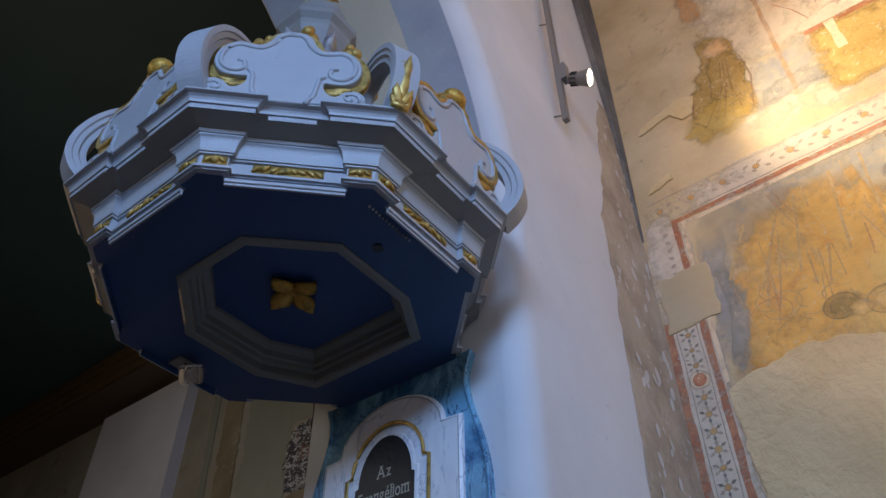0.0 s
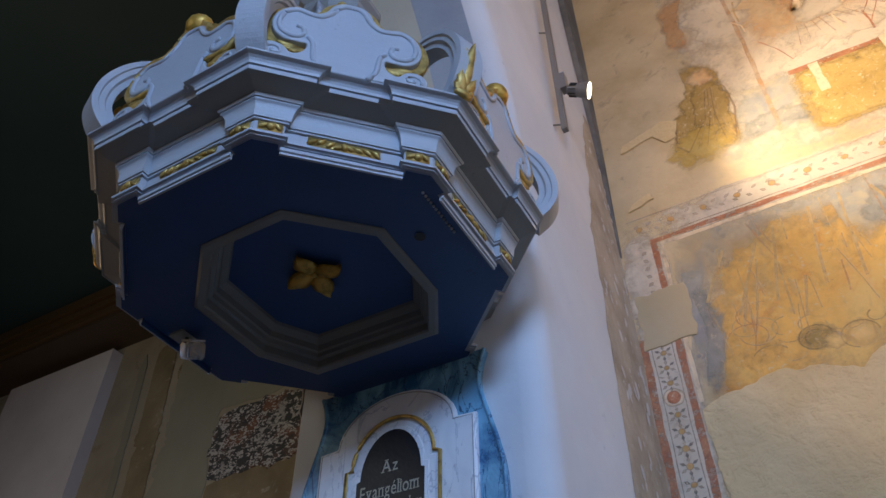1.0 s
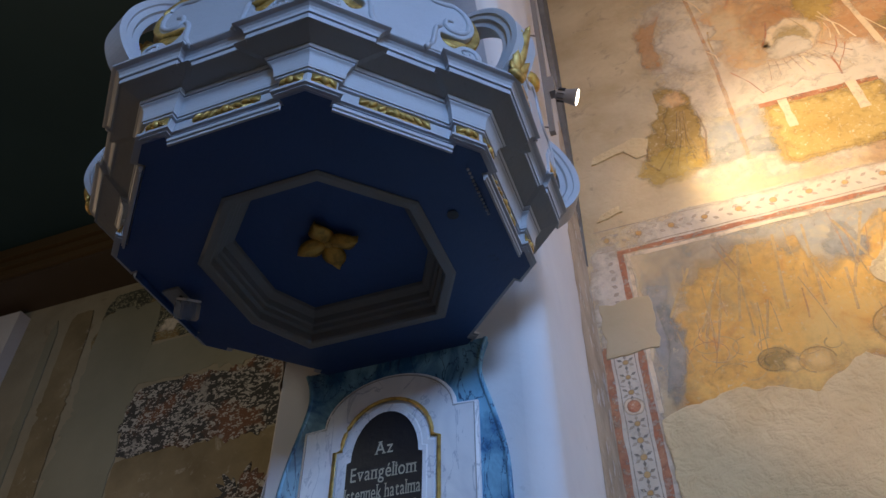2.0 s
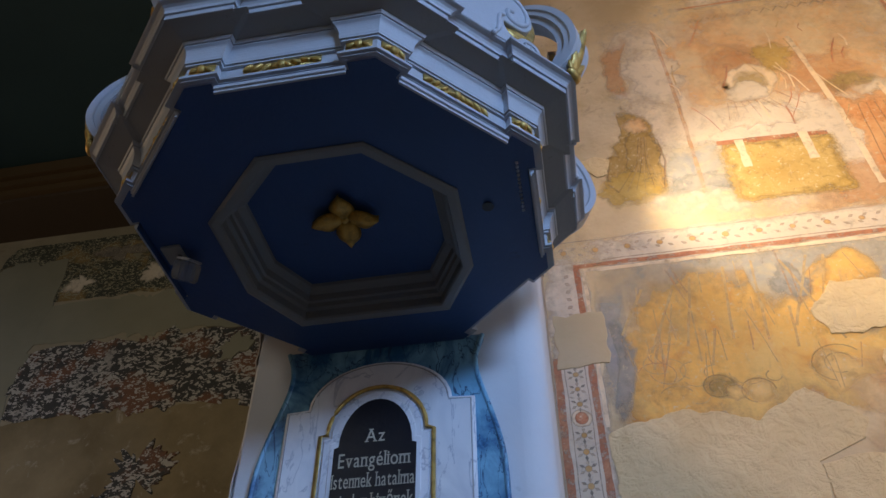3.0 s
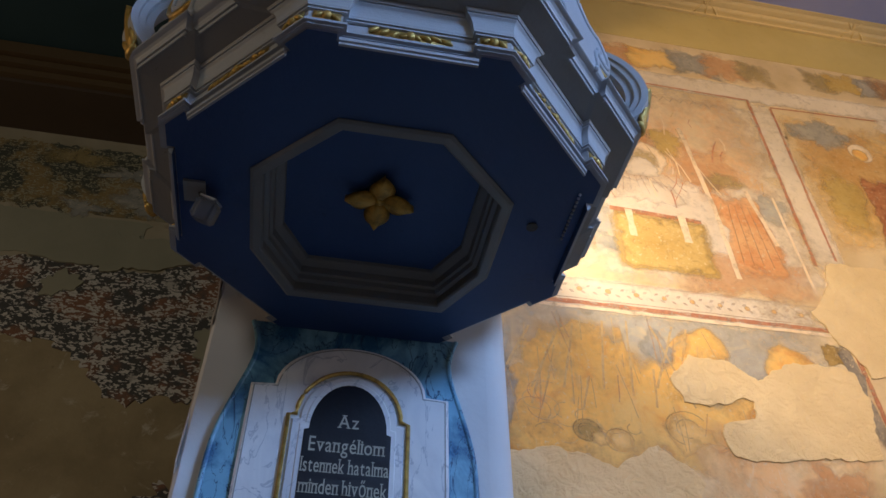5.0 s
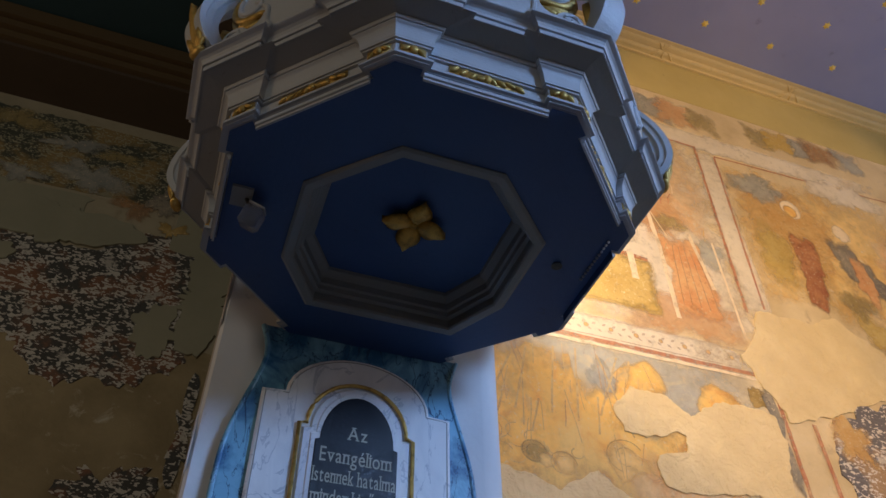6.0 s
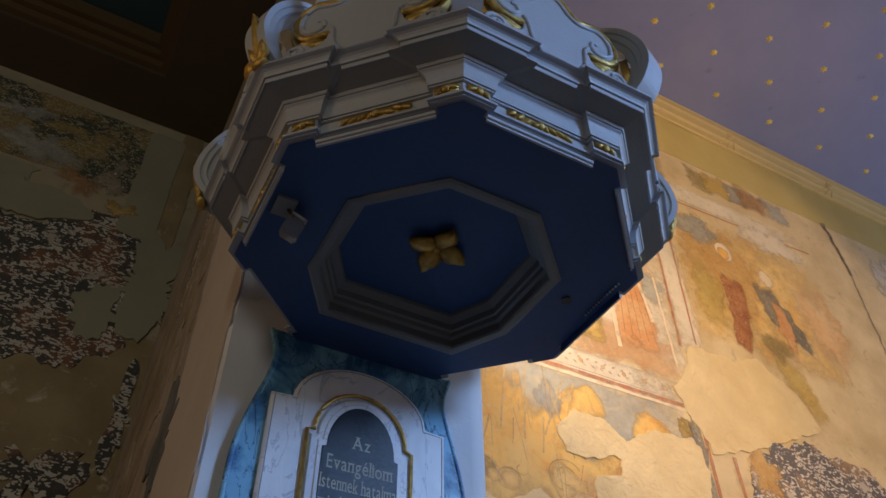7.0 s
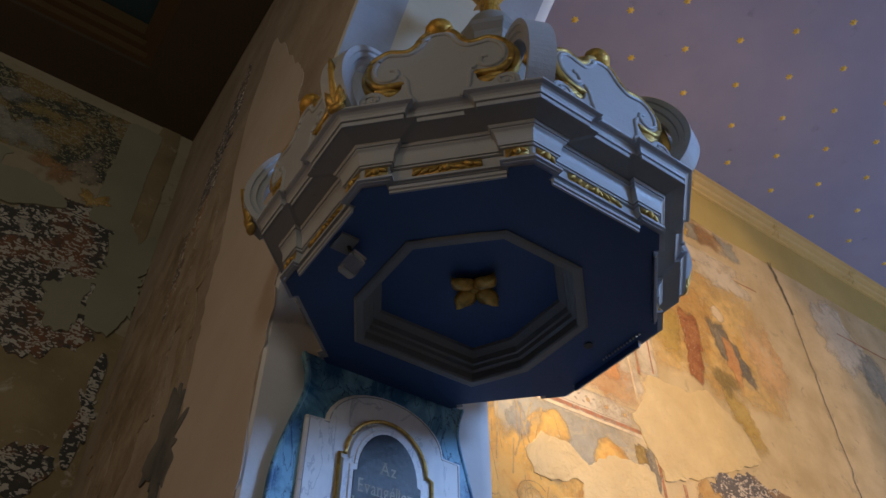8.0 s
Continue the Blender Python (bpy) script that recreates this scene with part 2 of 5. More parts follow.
def empty(name, label, category, at=(0, 0, 0), group=""):
    ob = new(name)
    ob.location = at
    ob.empty_display_size = 0.1
    return tagged(ob, label, category, group)


def box(bm, lo, hi, mi=0):
    v = [bm.verts.new((x, y, z)) for x in (lo[0], hi[0]) for y in (lo[1], hi[1]) for z in (lo[2], hi[2])]
    for f in ((0, 1, 3, 2), (4, 6, 7, 5), (0, 4, 5, 1), (2, 3, 7, 6), (0, 2, 6, 4), (1, 5, 7, 3)):
        bm.faces.new([v[i] for i in f]).material_index = mi
    return bm


def loft(bm, rings, closed=True, caps=True, mi=0):
    """Quads between rings of equal length."""
    vs = [[bm.verts.new(p) for p in r] for r in rings]
    k = len(rings[0])
    for a, b in zip(vs, vs[1:]):
        for i in range(k if closed else k - 1):
            bm.faces.new((a[i], a[(i + 1) % k], b[(i + 1) % k], b[i])).material_index = mi
    if caps and closed:
        bm.faces.new(vs[0]), bm.faces.new(vs[-1])
    return vs


def smooth_path(pts, steps=6, closed=False):
    """Catmull-Rom curve through points."""
    p = [np.array(q, float) for q in pts]
    k = len(p)
    out = []
    for i in range(k if closed else k - 1):
        g = lambda j: p[j % k] if closed else p[min(max(j, 0), k - 1)]
        a, b, c, d = g(i - 1), g(i), g(i + 1), g(i + 2)
        for s in range(steps):
            t = s / steps
            out.append(0.5 * (2 * b + (c - a) * t + (2 * a - 5 * b + 4 * c - d) * t * t + (3 * b - a - 3 * c + d) * t ** 3))
    if not closed:
        out.append(p[-1])
    return out


def ball(bm, at, r, squash=(1, 1, 1), seg=10):
    made = bmesh.ops.create_uvsphere(bm, u_segments=seg, v_segments=max(6, seg * 2 // 3), radius=r)["verts"]
    bmesh.ops.scale(bm, verts=made, vec=squash)
    bmesh.ops.translate(bm, verts=made, vec=at)
    return made


def tube(bm, pts, radius, seg=8, taper=None):
    """A round bar along points."""
    p = [Vector(q) for q in pts]
    rings = []
    for i, q in enumerate(p):
        d = (p[min(i + 1, len(p) - 1)] - p[max(i - 1, 0)]).normalized()
        u = d.orthogonal().normalized() if abs(d.z) > 0.9 else d.cross(Vector((0, 0, 1))).normalized()
        w = d.cross(u)
        r = radius * (taper(i / (len(p) - 1)) if taper else 1)
        rings.append([q + r * (math.cos(a) * u + math.sin(a) * w) for a in (2 * math.pi * k / seg for k in range(seg))])
    loft(bm, rings)

# ---- structure: a round chancel arch between a bright and a dark room ----
SPRING, RAD, AXIS = 4.4, 2.9, -0.48
EAST, WEST = -1.42, -2.734
FRESCO_Y, SOUTH_Y, NAVE_N, NAVE_S = 4.3, -5.26, 6.75, -7.7
BRIGHT_Z, DARK_Z = 11.05, 10.0


def arch_curve(e, side):
    r = RAD + e
    pts = [(AXIS + side * r, z) for z in (0.0, 1.5, 3.0)]
    pts += [(AXIS + side * r * math.cos(a), SPRING + r * math.sin(a)) for a in np.linspace(0, math.pi / 2, 28)]
    return pts


def build_arch():
    bm = bmesh.new()
    for side in (1, -1):
        cols = [(-1.54 + 0.12 * math.sin(a), 0.12 * (1 - math.cos(a))) for a in np.linspace(math.pi / 2, 0, 7)] + [(-1.85, 0.0), (-2.42, 0.0), (WEST + 0.014, 0.0), (WEST, 0.014)]
        grid = [[bm.verts.new((x, y, z)) for y, z in arch_curve(e, side)] for x, e in cols]
        for c, (a, b) in enumerate(zip(grid, grid[1:])):
            for i in range(len(a) - 1):
                mid = (a[i].co.z + a[i + 1].co.z) / 2
                m = 0 if c < 6 else 3 if c == 10 else 0 if mid < SPRING + 0.12 else (1 if c in (6, 8) else 2)
                f = bm.faces.new((a[i], a[i + 1], b[i + 1], b[i]))
                f.material_index, f.smooth = m, c < 6
        for col, yo, top, m in ((grid[0], FRESCO_Y if side > 0 else SOUTH_Y, BRIGHT_Z + 0.1, 0), (grid[-1], NAVE_N if side > 0 else NAVE_S, BRIGHT_Z + 0.1, 3)):
            x = col[0].co.x
            out = [bm.verts.new((x, yo, v.co.z)) for v in col]
            for i in range(len(col) - 1):
                bm.faces.new((col[i], col[i + 1], out[i + 1], out[i])).material_index = m
            hi = [bm.verts.new((x, AXIS, top)), bm.verts.new((x, yo, top))]
            bm.faces.new((col[-1], out[-1], hi[1], hi[0])).material_index = m
    return tagged(part("wall_arch", bm, [WHITE_WALL, BAND, CREAM, ROUGH]), "thick limewashed wall with a round arch and grey painted bands", "arch", kind="structure")


build_arch()


def slab(name, lo, hi, m, label, category, kind="structure"):
    return tagged(part(name, box(bmesh.new(), lo, hi), m), label, category, kind=kind)


slab("floor", (-22, -9, -0.3), (14, 8, 0.0), FLOOR, "grey worn stone church floor", "floor")
slab("wall_north", (EAST - 0.02, FRESCO_Y, 0), (14, FRESCO_Y + 0.9, BRIGHT_Z + 0.3), FRESCO_WALL, "ochre plaster wall with worn medieval frescoes", "wall")
slab("wall_nave_north", (-22, NAVE_N, 0), (-1.6, NAVE_N + 0.9, BRIGHT_Z + 0.3), LEFT_WALL, "dim olive plaster wall with chipped fresco remains", "wall")
slab("wall_east", (13.5, -6, 0), (14.3, 6, BRIGHT_Z + 0.3), WHITE_WALL, "plain limewashed end wall", "wall")
slab("wall_west", (-22.5, -9, 0), (-21.7, 8, BRIGHT_Z + 0.3), LEFT_WALL, "plain plaster end wall", "wall")


def wall_with_window(name, x0, x1, y0, y1, wx0, wx1, wz0, wz1, m, label):
    bm = bmesh.new()
    top = BRIGHT_Z + 0.3
    for lo, hi in (((x0, y0, 0), (wx0, y1, top)), ((wx1, y0, 0), (x1, y1, top)), ((wx0, y0, 0), (wx1, y1, wz0)), ((wx0, y0, wz1), (wx1, y1, top))):
        box(bm, lo, hi)
    return tagged(part(name, bm, m), label, "wall", kind="structure")


wall_with_window("wall_south", EAST - 0.02, 14, SOUTH_Y - 0.9, SOUTH_Y, 1.9, 3.5, 4.4, 7.2, WHITE_WALL, "limewashed wall with a tall window opening")
wall_with_window("wall_nave_south", -22, -1.6, NAVE_S - 0.9, NAVE_S, -9.8, -8.2, 5.0, 8.0, LEFT_WALL, "dim plaster wall with a window opening")

# bright room: flat star-painted ceiling, moulded cornice, olive frieze
slab("ceiling", (EAST - 0.02, -6, BRIGHT_Z), (14, 6, BRIGHT_Z + 0.25), CEILING, "flat violet-blue painted ceiling", "ceiling")
slab("frieze_band", (EAST, FRESCO_Y - 0.006, 9.98), (13.5, FRESCO_Y + 0.05, 10.95), FRIEZE, "smooth olive ochre painted band under the cornice", "trim")


def run_moulding(name, prof, x0, x1, m, label):
    bm = bmesh.new()
    loft(bm, [[(x, FRESCO_Y - p, z) for p, z in prof] for x in (x0, x1)])
    return tagged(part(name, bm, m), label, "cornice", kind="structure")


cornice_prof = [(-0.02, 11.12), (0.05, 11.12), (0.06, 11.16), (0.09, 11.17)]
cornice_prof += [(0.10 + 0.06 * math.sin(a), 11.23 - 0.06 * math.cos(a)) for a in np.linspace(0.2, math.pi - 0.3, 7)]
cornice_prof += [(0.15, 11.30)] + [(0.17 + 0.07 * math.sin(a), 11.37 - 0.06 * math.cos(a)) for a in np.linspace(0.2, math.pi - 0.3, 7)]
cornice_prof += [(0.22, 11.44), (0.27, 11.46), (0.27, 11.51), (-0.02, 11.51)]
cornice_prof = [(0.85 * p, 11.06 + 0.62 * (z - 11.51)) for p, z in cornice_prof]
cornice = run_moulding("cornice", cornice_prof, EAST, 13.5, CORNICE, "cream moulded plaster cornice with ribbon ties")
for k in range(7):
    x = 0.02 + 2.10 * k
    bm = bmesh.new()
    skin = cornice_prof[2:-3]
    for lean in (-1, 0, 1):
        tube(bm, [(x + lean * 0.16 * (2 * i / (len(skin) - 1) - 1), FRESCO_Y - p + 0.005, z) for i, (p, z) in enumerate(skin)], 0.014, 8)
    part("ribbon_tie", bm, CORNICE, cornice, smooth=True)

# gilt stars on the ceiling, in a staggered lattice
star_me = None
for r in range(-9, 6):
    for c in range(0, 12):
        x, y = 0.93 + 1.053 * c + 0.525 * (r % 2) - 1.053, 3.68 - 0.528 * (5 - r)
        if y > 3.95 or x < -1.0 or y < -4.6:
            continue
        if star_me is None:
            bm = bmesh.new()
            ring = [bm.verts.new((rr * math.cos(a), rr * math.sin(a), 0)) for i in range(12) for rr, a in (((0.058 if i % 2 == 0 else 0.036), i * math.pi / 6),)]
            tip = bm.verts.new((0, 0, -0.018))
            for i in range(12):
                bm.faces.new((ring[i], ring[(i + 1) % 12], tip))
            star = part("ceiling_star", bm, STAR_GOLD)
            star_me = star.data
        else:
            star = new("ceiling_star", star_me)
        star.matrix_world = pose(x, y, BRIGHT_Z - 0.002, 0, 0, random.uniform(0, 60))
        tagged(star, "small gilded star on the violet-blue ceiling", "star", "stars on the ceiling")

# dark room: coffered ceiling
slab("ceiling_nave", (-22, -9, DARK_Z + 0.1), (WEST, 8, DARK_Z + 0.35), TEAL, "dark teal painted board ceiling", "ceiling")
bm = bmesh.new()
box(bm, (-22, NAVE_N - 0.75, 9.56), (WEST, NAVE_N, DARK_Z + 0.1))
box(bm, (WEST - 0.85, -9, 9.561), (WEST - 0.005, NAVE_N - 0.75, DARK_Z + 0.1))
tagged(part("ceiling_beam", bm, DARK_WOOD), "dark brown wooden border of the ceiling", "ceiling", kind="structure")
bm = bmesh.new()
for k, (o, z) in enumerate(((0.0, 9.62), (0.07, 9.74), (0.13, 9.87))):
    box(bm, (-22, NAVE_N - 0.83 - o, z), (WEST - 0.85, NAVE_N - 0.752, z + 0.11 + 0.1 * (k == 2)))
    box(bm, (WEST - 0.93 - o, -9, z + 0.002), (WEST - 0.852, NAVE_N - 0.75, z + 0.108))
tagged(part("ceiling_trim", bm, TRIM_WOOD), "stepped brown gilt trim of the ceiling panel", "trim", kind="structure")

# ---- frescoes and repairs on the walls ----
def outline(cx, cz, w, h, kind="rect", jag=0.03, turn=0.0, steps=56, seed=0, freq=5.0):
    """Irregular outline round a box or ellipse, star-shaped from its middle."""
    out = []
    for i in range(steps):
        a = 2 * math.pi * i / steps
        c, s = math.cos(a), math.sin(a)
        if kind == "rect":
            k = 1 / max(abs(c) / (w / 2), abs(s) / (h / 2))
        elif kind == "lozenge":
            k = 1 / (abs(c) / (w / 2) + abs(s) / (h / 2))
        else:
            k = 1 / math.hypot(c / (w / 2), s / (h / 2))
        x, z = k * c, k * s
        n1 = noise.noise(Vector((x * freq + seed * 7.3, z * freq, seed * 1.7)))
        n2 = noise.noise(Vector((x * freq * 3.7, z * freq * 3.7 + seed, 3.1)))
        g = 1 + jag * (1.6 * n1 + 0.9 * n2) / max(0.15, math.hypot(x, z)) * 1.5
        x, z = x * g, z * g
        t = radians(turn)
        out.append((cx + x * math.cos(t) - z * math.sin(t), cz + x * math.sin(t) + z * math.cos(t)))
    return out


LAYER = [0.0]
PATCHES = [0]


def held(ob, parent):
    """Hang ob under parent and leave it where it is."""
    if parent is not None:
        ob.parent = parent
        ob.matrix_parent_inverse = Matrix.Translation(-parent.location)
    return ob


def place(x, z, d, wall):
    if wall == "north":
        return (x, FRESCO_Y - d, z)
    if wall == "nave":
        return (x, NAVE_N - d, z)
    if wall == "east_face":
        return (EAST + d, x, z)
    return (WEST - d, x, z)


def star_shaped(pts, steps):
    """The outline seen from its middle, so that no part of it overlaps another."""
    p = np.array(pts)
    c = p.mean(axis=0)
    a, b = p - c, np.roll(p, -1, axis=0) - c
    out = []
    for k in range(steps):
        t = 2 * math.pi * k / steps
        d = np.array((math.cos(t), math.sin(t)))
        e = b - a
        den = d[0] * e[:, 1] - d[1] * e[:, 0]
        den = np.where(np.abs(den) < 1e-12, 1e-12, den)
        r = (a[:, 0] * e[:, 1] - a[:, 1] * e[:, 0]) / den
        u = (a[:, 0] * d[1] - a[:, 1] * d[0]) / den
        ok = (u >= 0) & (u <= 1) & (r > 0)
        far_r = r[ok].max() if ok.any() else 0.05
        out.append((c[0] + d[0] * far_r, c[1] + d[1] * far_r))
    return out


def sheet(name, pts, material, parent, wall="north", lift=None):
    """A coat of paint on the wall; 'fade' runs from its middle to its rim."""
    if lift is None:
        LAYER[0] += 0.000025
        lift = 0.002 + LAYER[0]
    pts = star_shaped(pts, max(12, min(96, len(pts))))
    cx, cz = sum(p[0] for p in pts) / len(pts), sum(p[1] for p in pts) / len(pts)
    verts, fades, faces = [place(cx, cz, lift, wall)], [0.0], []
    k = len(pts)
    for f in (0.45, 0.75, 0.9, 1.0):
        verts += [place(cx + (x - cx) * f, cz + (z - cz) * f, lift, wall) for x, z in pts]
        fades += [{0.45: 0.2, 0.75: 0.5, 0.9: 0.9, 1.0: 1.6}[f]] * k
    for i in range(k):
        j = (i + 1) % k
        faces.append((0, 1 + i, 1 + j))
        faces += [(1 + k * r + i, 1 + k * (r + 1) + i, 1 + k * (r + 1) + j, 1 + k * r + j) for r in (0, 1, 2)]
    me = bpy.data.meshes.new(name)
    me.from_pydata(verts, [], faces)
    at = me.attributes.new("fade", "FLOAT", "POINT")
    at.data.foreach_set("value", fades)
    me.materials.append(material)
    return held(new(name, me), parent)


def coat(name, pts, material, parent, wall="north", thick=0.012, lift=0.0):
    """A coat of plaster with a broken edge, standing proud of the wall."""
    pts = star_shaped(pts, 260)
    bm = bmesh.new()
    cx, cz = sum(p[0] for p in pts) / len(pts), sum(p[1] for p in pts) / len(pts)
    rings = [[place(x, z, -0.002, wall) for x, z in pts], [place(x, z, lift + thick * 0.7, wall) for x, z in pts],
             [place(x - (x - cx) * k, z - (z - cz) * k, lift + thick, wall) for x, z in pts for k in (0.005 / max(0.02, math.hypot(x - cx, z - cz)),)]]
    vs = loft(bm, rings, caps=False)
    hub = bm.verts.new(place(cx, cz, lift + thick, wall))
    for i in range(len(pts)):
        bm.faces.new((vs[2][i], vs[2][(i + 1) % len(pts)], hub))
    return held(part(name, bm, material), parent)


def stroke(pts, w, wob=0.006, seed=1.0):
    """Ribbon outline of a painted line as quads: list of left and right points."""
    p = [np.array(q, float) for q in pts]
    dense = []
    for a, b in zip(p, p[1:]):
        k = max(2, int(np.hypot(*(b - a)) / 0.07))
        dense += [a + (b - a) * i / k for i in range(k)]
    dense.append(p[-1])
    left, right = [], []
    for i, q in enumerate(dense):
        d = dense[min(i + 1, len(dense) - 1)] - dense[max(i - 1, 0)]
        d = d / (np.hypot(*d) + 1e-9)
        nrm = np.array((-d[1], d[0]))
        o = wob * noise.noise(Vector((q[0] * 6, q[1] * 6, seed)))
        ww = w * (1 + 0.35 * noise.noise(Vector((q[0] * 11, q[1] * 11, seed + 5))))
        left.append(q + nrm * (ww / 2 + o))
        right.append(q + nrm * (-ww / 2 + o))
    return left, right


def line(name, pts, w, material, parent, wall="north", wob=0.006):
    LAYER[0] += 0.000025
    lift = 0.002 + LAYER[0]
    left, right = stroke(pts, w, wob, len(name) + pts[0][0])
    k = len(left)
    verts = [place(x, z, lift, wall) for x, z in left + right]
    me = bpy.data.meshes.new(name)
    me.from_pydata(verts, [], [(i, i + 1, k + i + 1, k + i) for i in range(k - 1)])
    at = me.attributes.new("fade", "FLOAT", "POINT")
    at.data.foreach_set("value", [0.42] * len(verts))
    me.materials.append(material)
    return held(new(name, me), parent)


OCHRE = rich_pigment("ochre_fresco_pigment", (0.68, 0.41, 0.11), [
    ((0.72, 0.50, 0.18), 1.1, 0.46, 0.66, 0.4, (1, 1, 1)), ((0.58, 0.29, 0.07), 2.3, 0.52, 0.70, 0.8, (1, 1, 1)),
    ((0.44, 0.31, 0.15), 4.1, 0.56, 0.74, 0.6, (1.6, 1, 0.8)), ((0.40, 0.34, 0.22), 1.7, 0.60, 0.74, 1.0, (1, 1, 1.2)),
    ((0.68, 0.47, 0.21), 13.0, 0.58, 0.70, 1.4, (2.2, 1, 0.35)), ((0.34, 0.20, 0.08), 17.0, 0.64, 0.72, 1.8, (1, 1, 1))], 0.7)
OCHRE_PALE = rich_pigment("pale_ochre_pigment", (0.70, 0.49, 0.20), [
    ((0.64, 0.39, 0.12), 1.3, 0.48, 0.66, 0.6, (1, 1, 1)), ((0.50, 0.42, 0.28), 2.9, 0.56, 0.72, 0.8, (1, 1, 1)),
    ((0.62, 0.32, 0.13), 5.3, 0.60, 0.74, 0.8, (1.4, 1, 0.6)), ((0.72, 0.62, 0.44), 9.0, 0.58, 0.70, 1.2, (1.6, 1, 0.5))], 0.9)
ORANGE = pigment("orange_earth_pigment", (0.58, 0.24, 0.08), (0.70, 0.42, 0.20), 2.6, 0.5, 0.85)
PINK = rich_pigment("warm_pink_earth_pigment", (0.70, 0.45, 0.23), [
    ((0.74, 0.58, 0.36), 1.2, 0.44, 0.62, 0.6, (1, 1, 1)), ((0.64, 0.34, 0.14), 2.7, 0.56, 0.72, 0.8, (1, 1, 0.8)),
    ((0.56, 0.48, 0.30), 3.3, 0.60, 0.74, 0.6, (1, 1, 1)), ((0.75, 0.64, 0.46), 10.0, 0.56, 0.70, 1.4, (1.8, 1, 0.5)), ((0.50, 0.22, 0.09), 15.0, 0.65, 0.73, 1.8, (1, 1, 1))], 0.9, 0.85)
YELLOW = pigment("yellow_ochre_pigment", (0.45, 0.30, 0.08), (0.54, 0.39, 0.14), 2.6, 0.35)
GREYBLUE = pigment("grey_blue_pigment", (0.24, 0.25, 0.24), (0.42, 0.40, 0.34), 3.4, 0.7, 0.8)
DARKGREY = pigment("dark_grey_pigment", (0.13, 0.12, 0.11), (0.30, 0.26, 0.20), 3.0, 0.5, 0.85)
RED = pigment("red_earth_line_pigment", (0.38, 0.12, 0.06), (0.52, 0.22, 0.11), 4.0, 0.4)
WHITE_LIME = pigment("white_lime_pigment", (0.66, 0.58, 0.46), (0.76, 0.68, 0.56), 2.0, 0.6, 0.85)
PALE_LINE = pigment("pale_line_pigment", (0.70, 0.56, 0.38), (0.74, 0.62, 0.45), 3.0, 0.4)
BROWN = pigment("red_brown_robe_pigment", (0.30, 0.10, 0.04), (0.48, 0.22, 0.09), 3.6, 0.45, 0.95)
OLIVE = pigment("olive_robe_pigment", (0.30, 0.20, 0.06), (0.46, 0.32, 0.12), 3.8, 0.45, 0.95)
ORNAMENT = pigment("faded_ornament_pigment", (0.34, 0.28, 0.21), (0.50, 0.42, 0.32), 6.0, 0.5, 0.9)


OCHRE_THIN = pigment("thin_ochre_pigment", (0.56, 0.31, 0.09), (0.66, 0.44, 0.18), 3.0, 0.7, 0.7)
ORANGE_THIN = pigment("thin_orange_pigment", (0.58, 0.28, 0.11), (0.70, 0.45, 0.24), 3.0, 0.7, 0.6)
YELLOW_THIN = pigment("thin_yellow_pigment", (0.54, 0.36, 0.08), (0.62, 0.46, 0.15), 3.0, 0.7, 0.7)
OLIVE_THIN = pigment("thin_olive_pigment", (0.28, 0.21, 0.08), (0.46, 0.36, 0.16), 3.6, 0.7, 0.6)
BROWN_THIN = pigment("thin_brown_pigment", (0.26, 0.12, 0.05), (0.44, 0.24, 0.10), 4.0, 0.7, 0.6)
GREYBLUE_THIN = rich_pigment("thin_grey_blue_pigment", (0.42, 0.42, 0.38), [
    ((0.30, 0.32, 0.34), 2.2, 0.50, 0.66, 0.9, (1, 1, 1)), ((0.62, 0.54, 0.38), 3.4, 0.52, 0.68, 0.8, (1, 1, 1)),
    ((0.22, 0.20, 0.17), 8.0, 0.60, 0.72, 1.2, (1.3, 1, 0.8)), ((0.66, 0.42, 0.16), 5.0, 0.60, 0.74, 0.8, (1, 1, 1))], 0.9, 0.75)
RED_THIN = pigment("worn_red_line_pigment", (0.40, 0.14, 0.07), (0.54, 0.25, 0.13), 5.0, 0.5, 0.8)
OCHRE_LINE = pigment("pale_ochre_line_pigment", (0.66, 0.46, 0.20), (0.72, 0.54, 0.28), 4.0, 0.6, 0.75)
STONE_THIN = pigment("dark_crack_pigment", (0.07, 0.06, 0.05), (0.16, 0.13, 0.10), 5.0, 0.6, 0.8)


def shape(corners, jag=0.02, seed=0.0, step=0.06):
    """Outline through a few corners, with an uneven hand-made edge."""
    out = []
    for i, p in enumerate(corners):
        a, b = np.array(p, float), np.array(corners[(i + 1) % len(corners)], float)
        k = max(2, int(np.hypot(*(b - a)) / step))
        nrm = np.array((-(b - a)[1], (b - a)[0])) / (np.hypot(*(b - a)) + 1e-9)
        for j in range(k):
            q = a + (b - a) * j / k
            o = noise.noise(Vector((q[0] * 5.3 + seed, q[1] * 5.3, seed * 1.3))) * 1.2 + 0.9 * noise.noise(Vector((q[0] * 15 + seed, q[1] * 15, 7.7))) + 0.6 * noise.noise(Vector((q[0] * 41, q[1] * 41, seed)))
            q = q + nrm * jag * 1.5 * o
            out.append((q[0], q[1]))
    return out


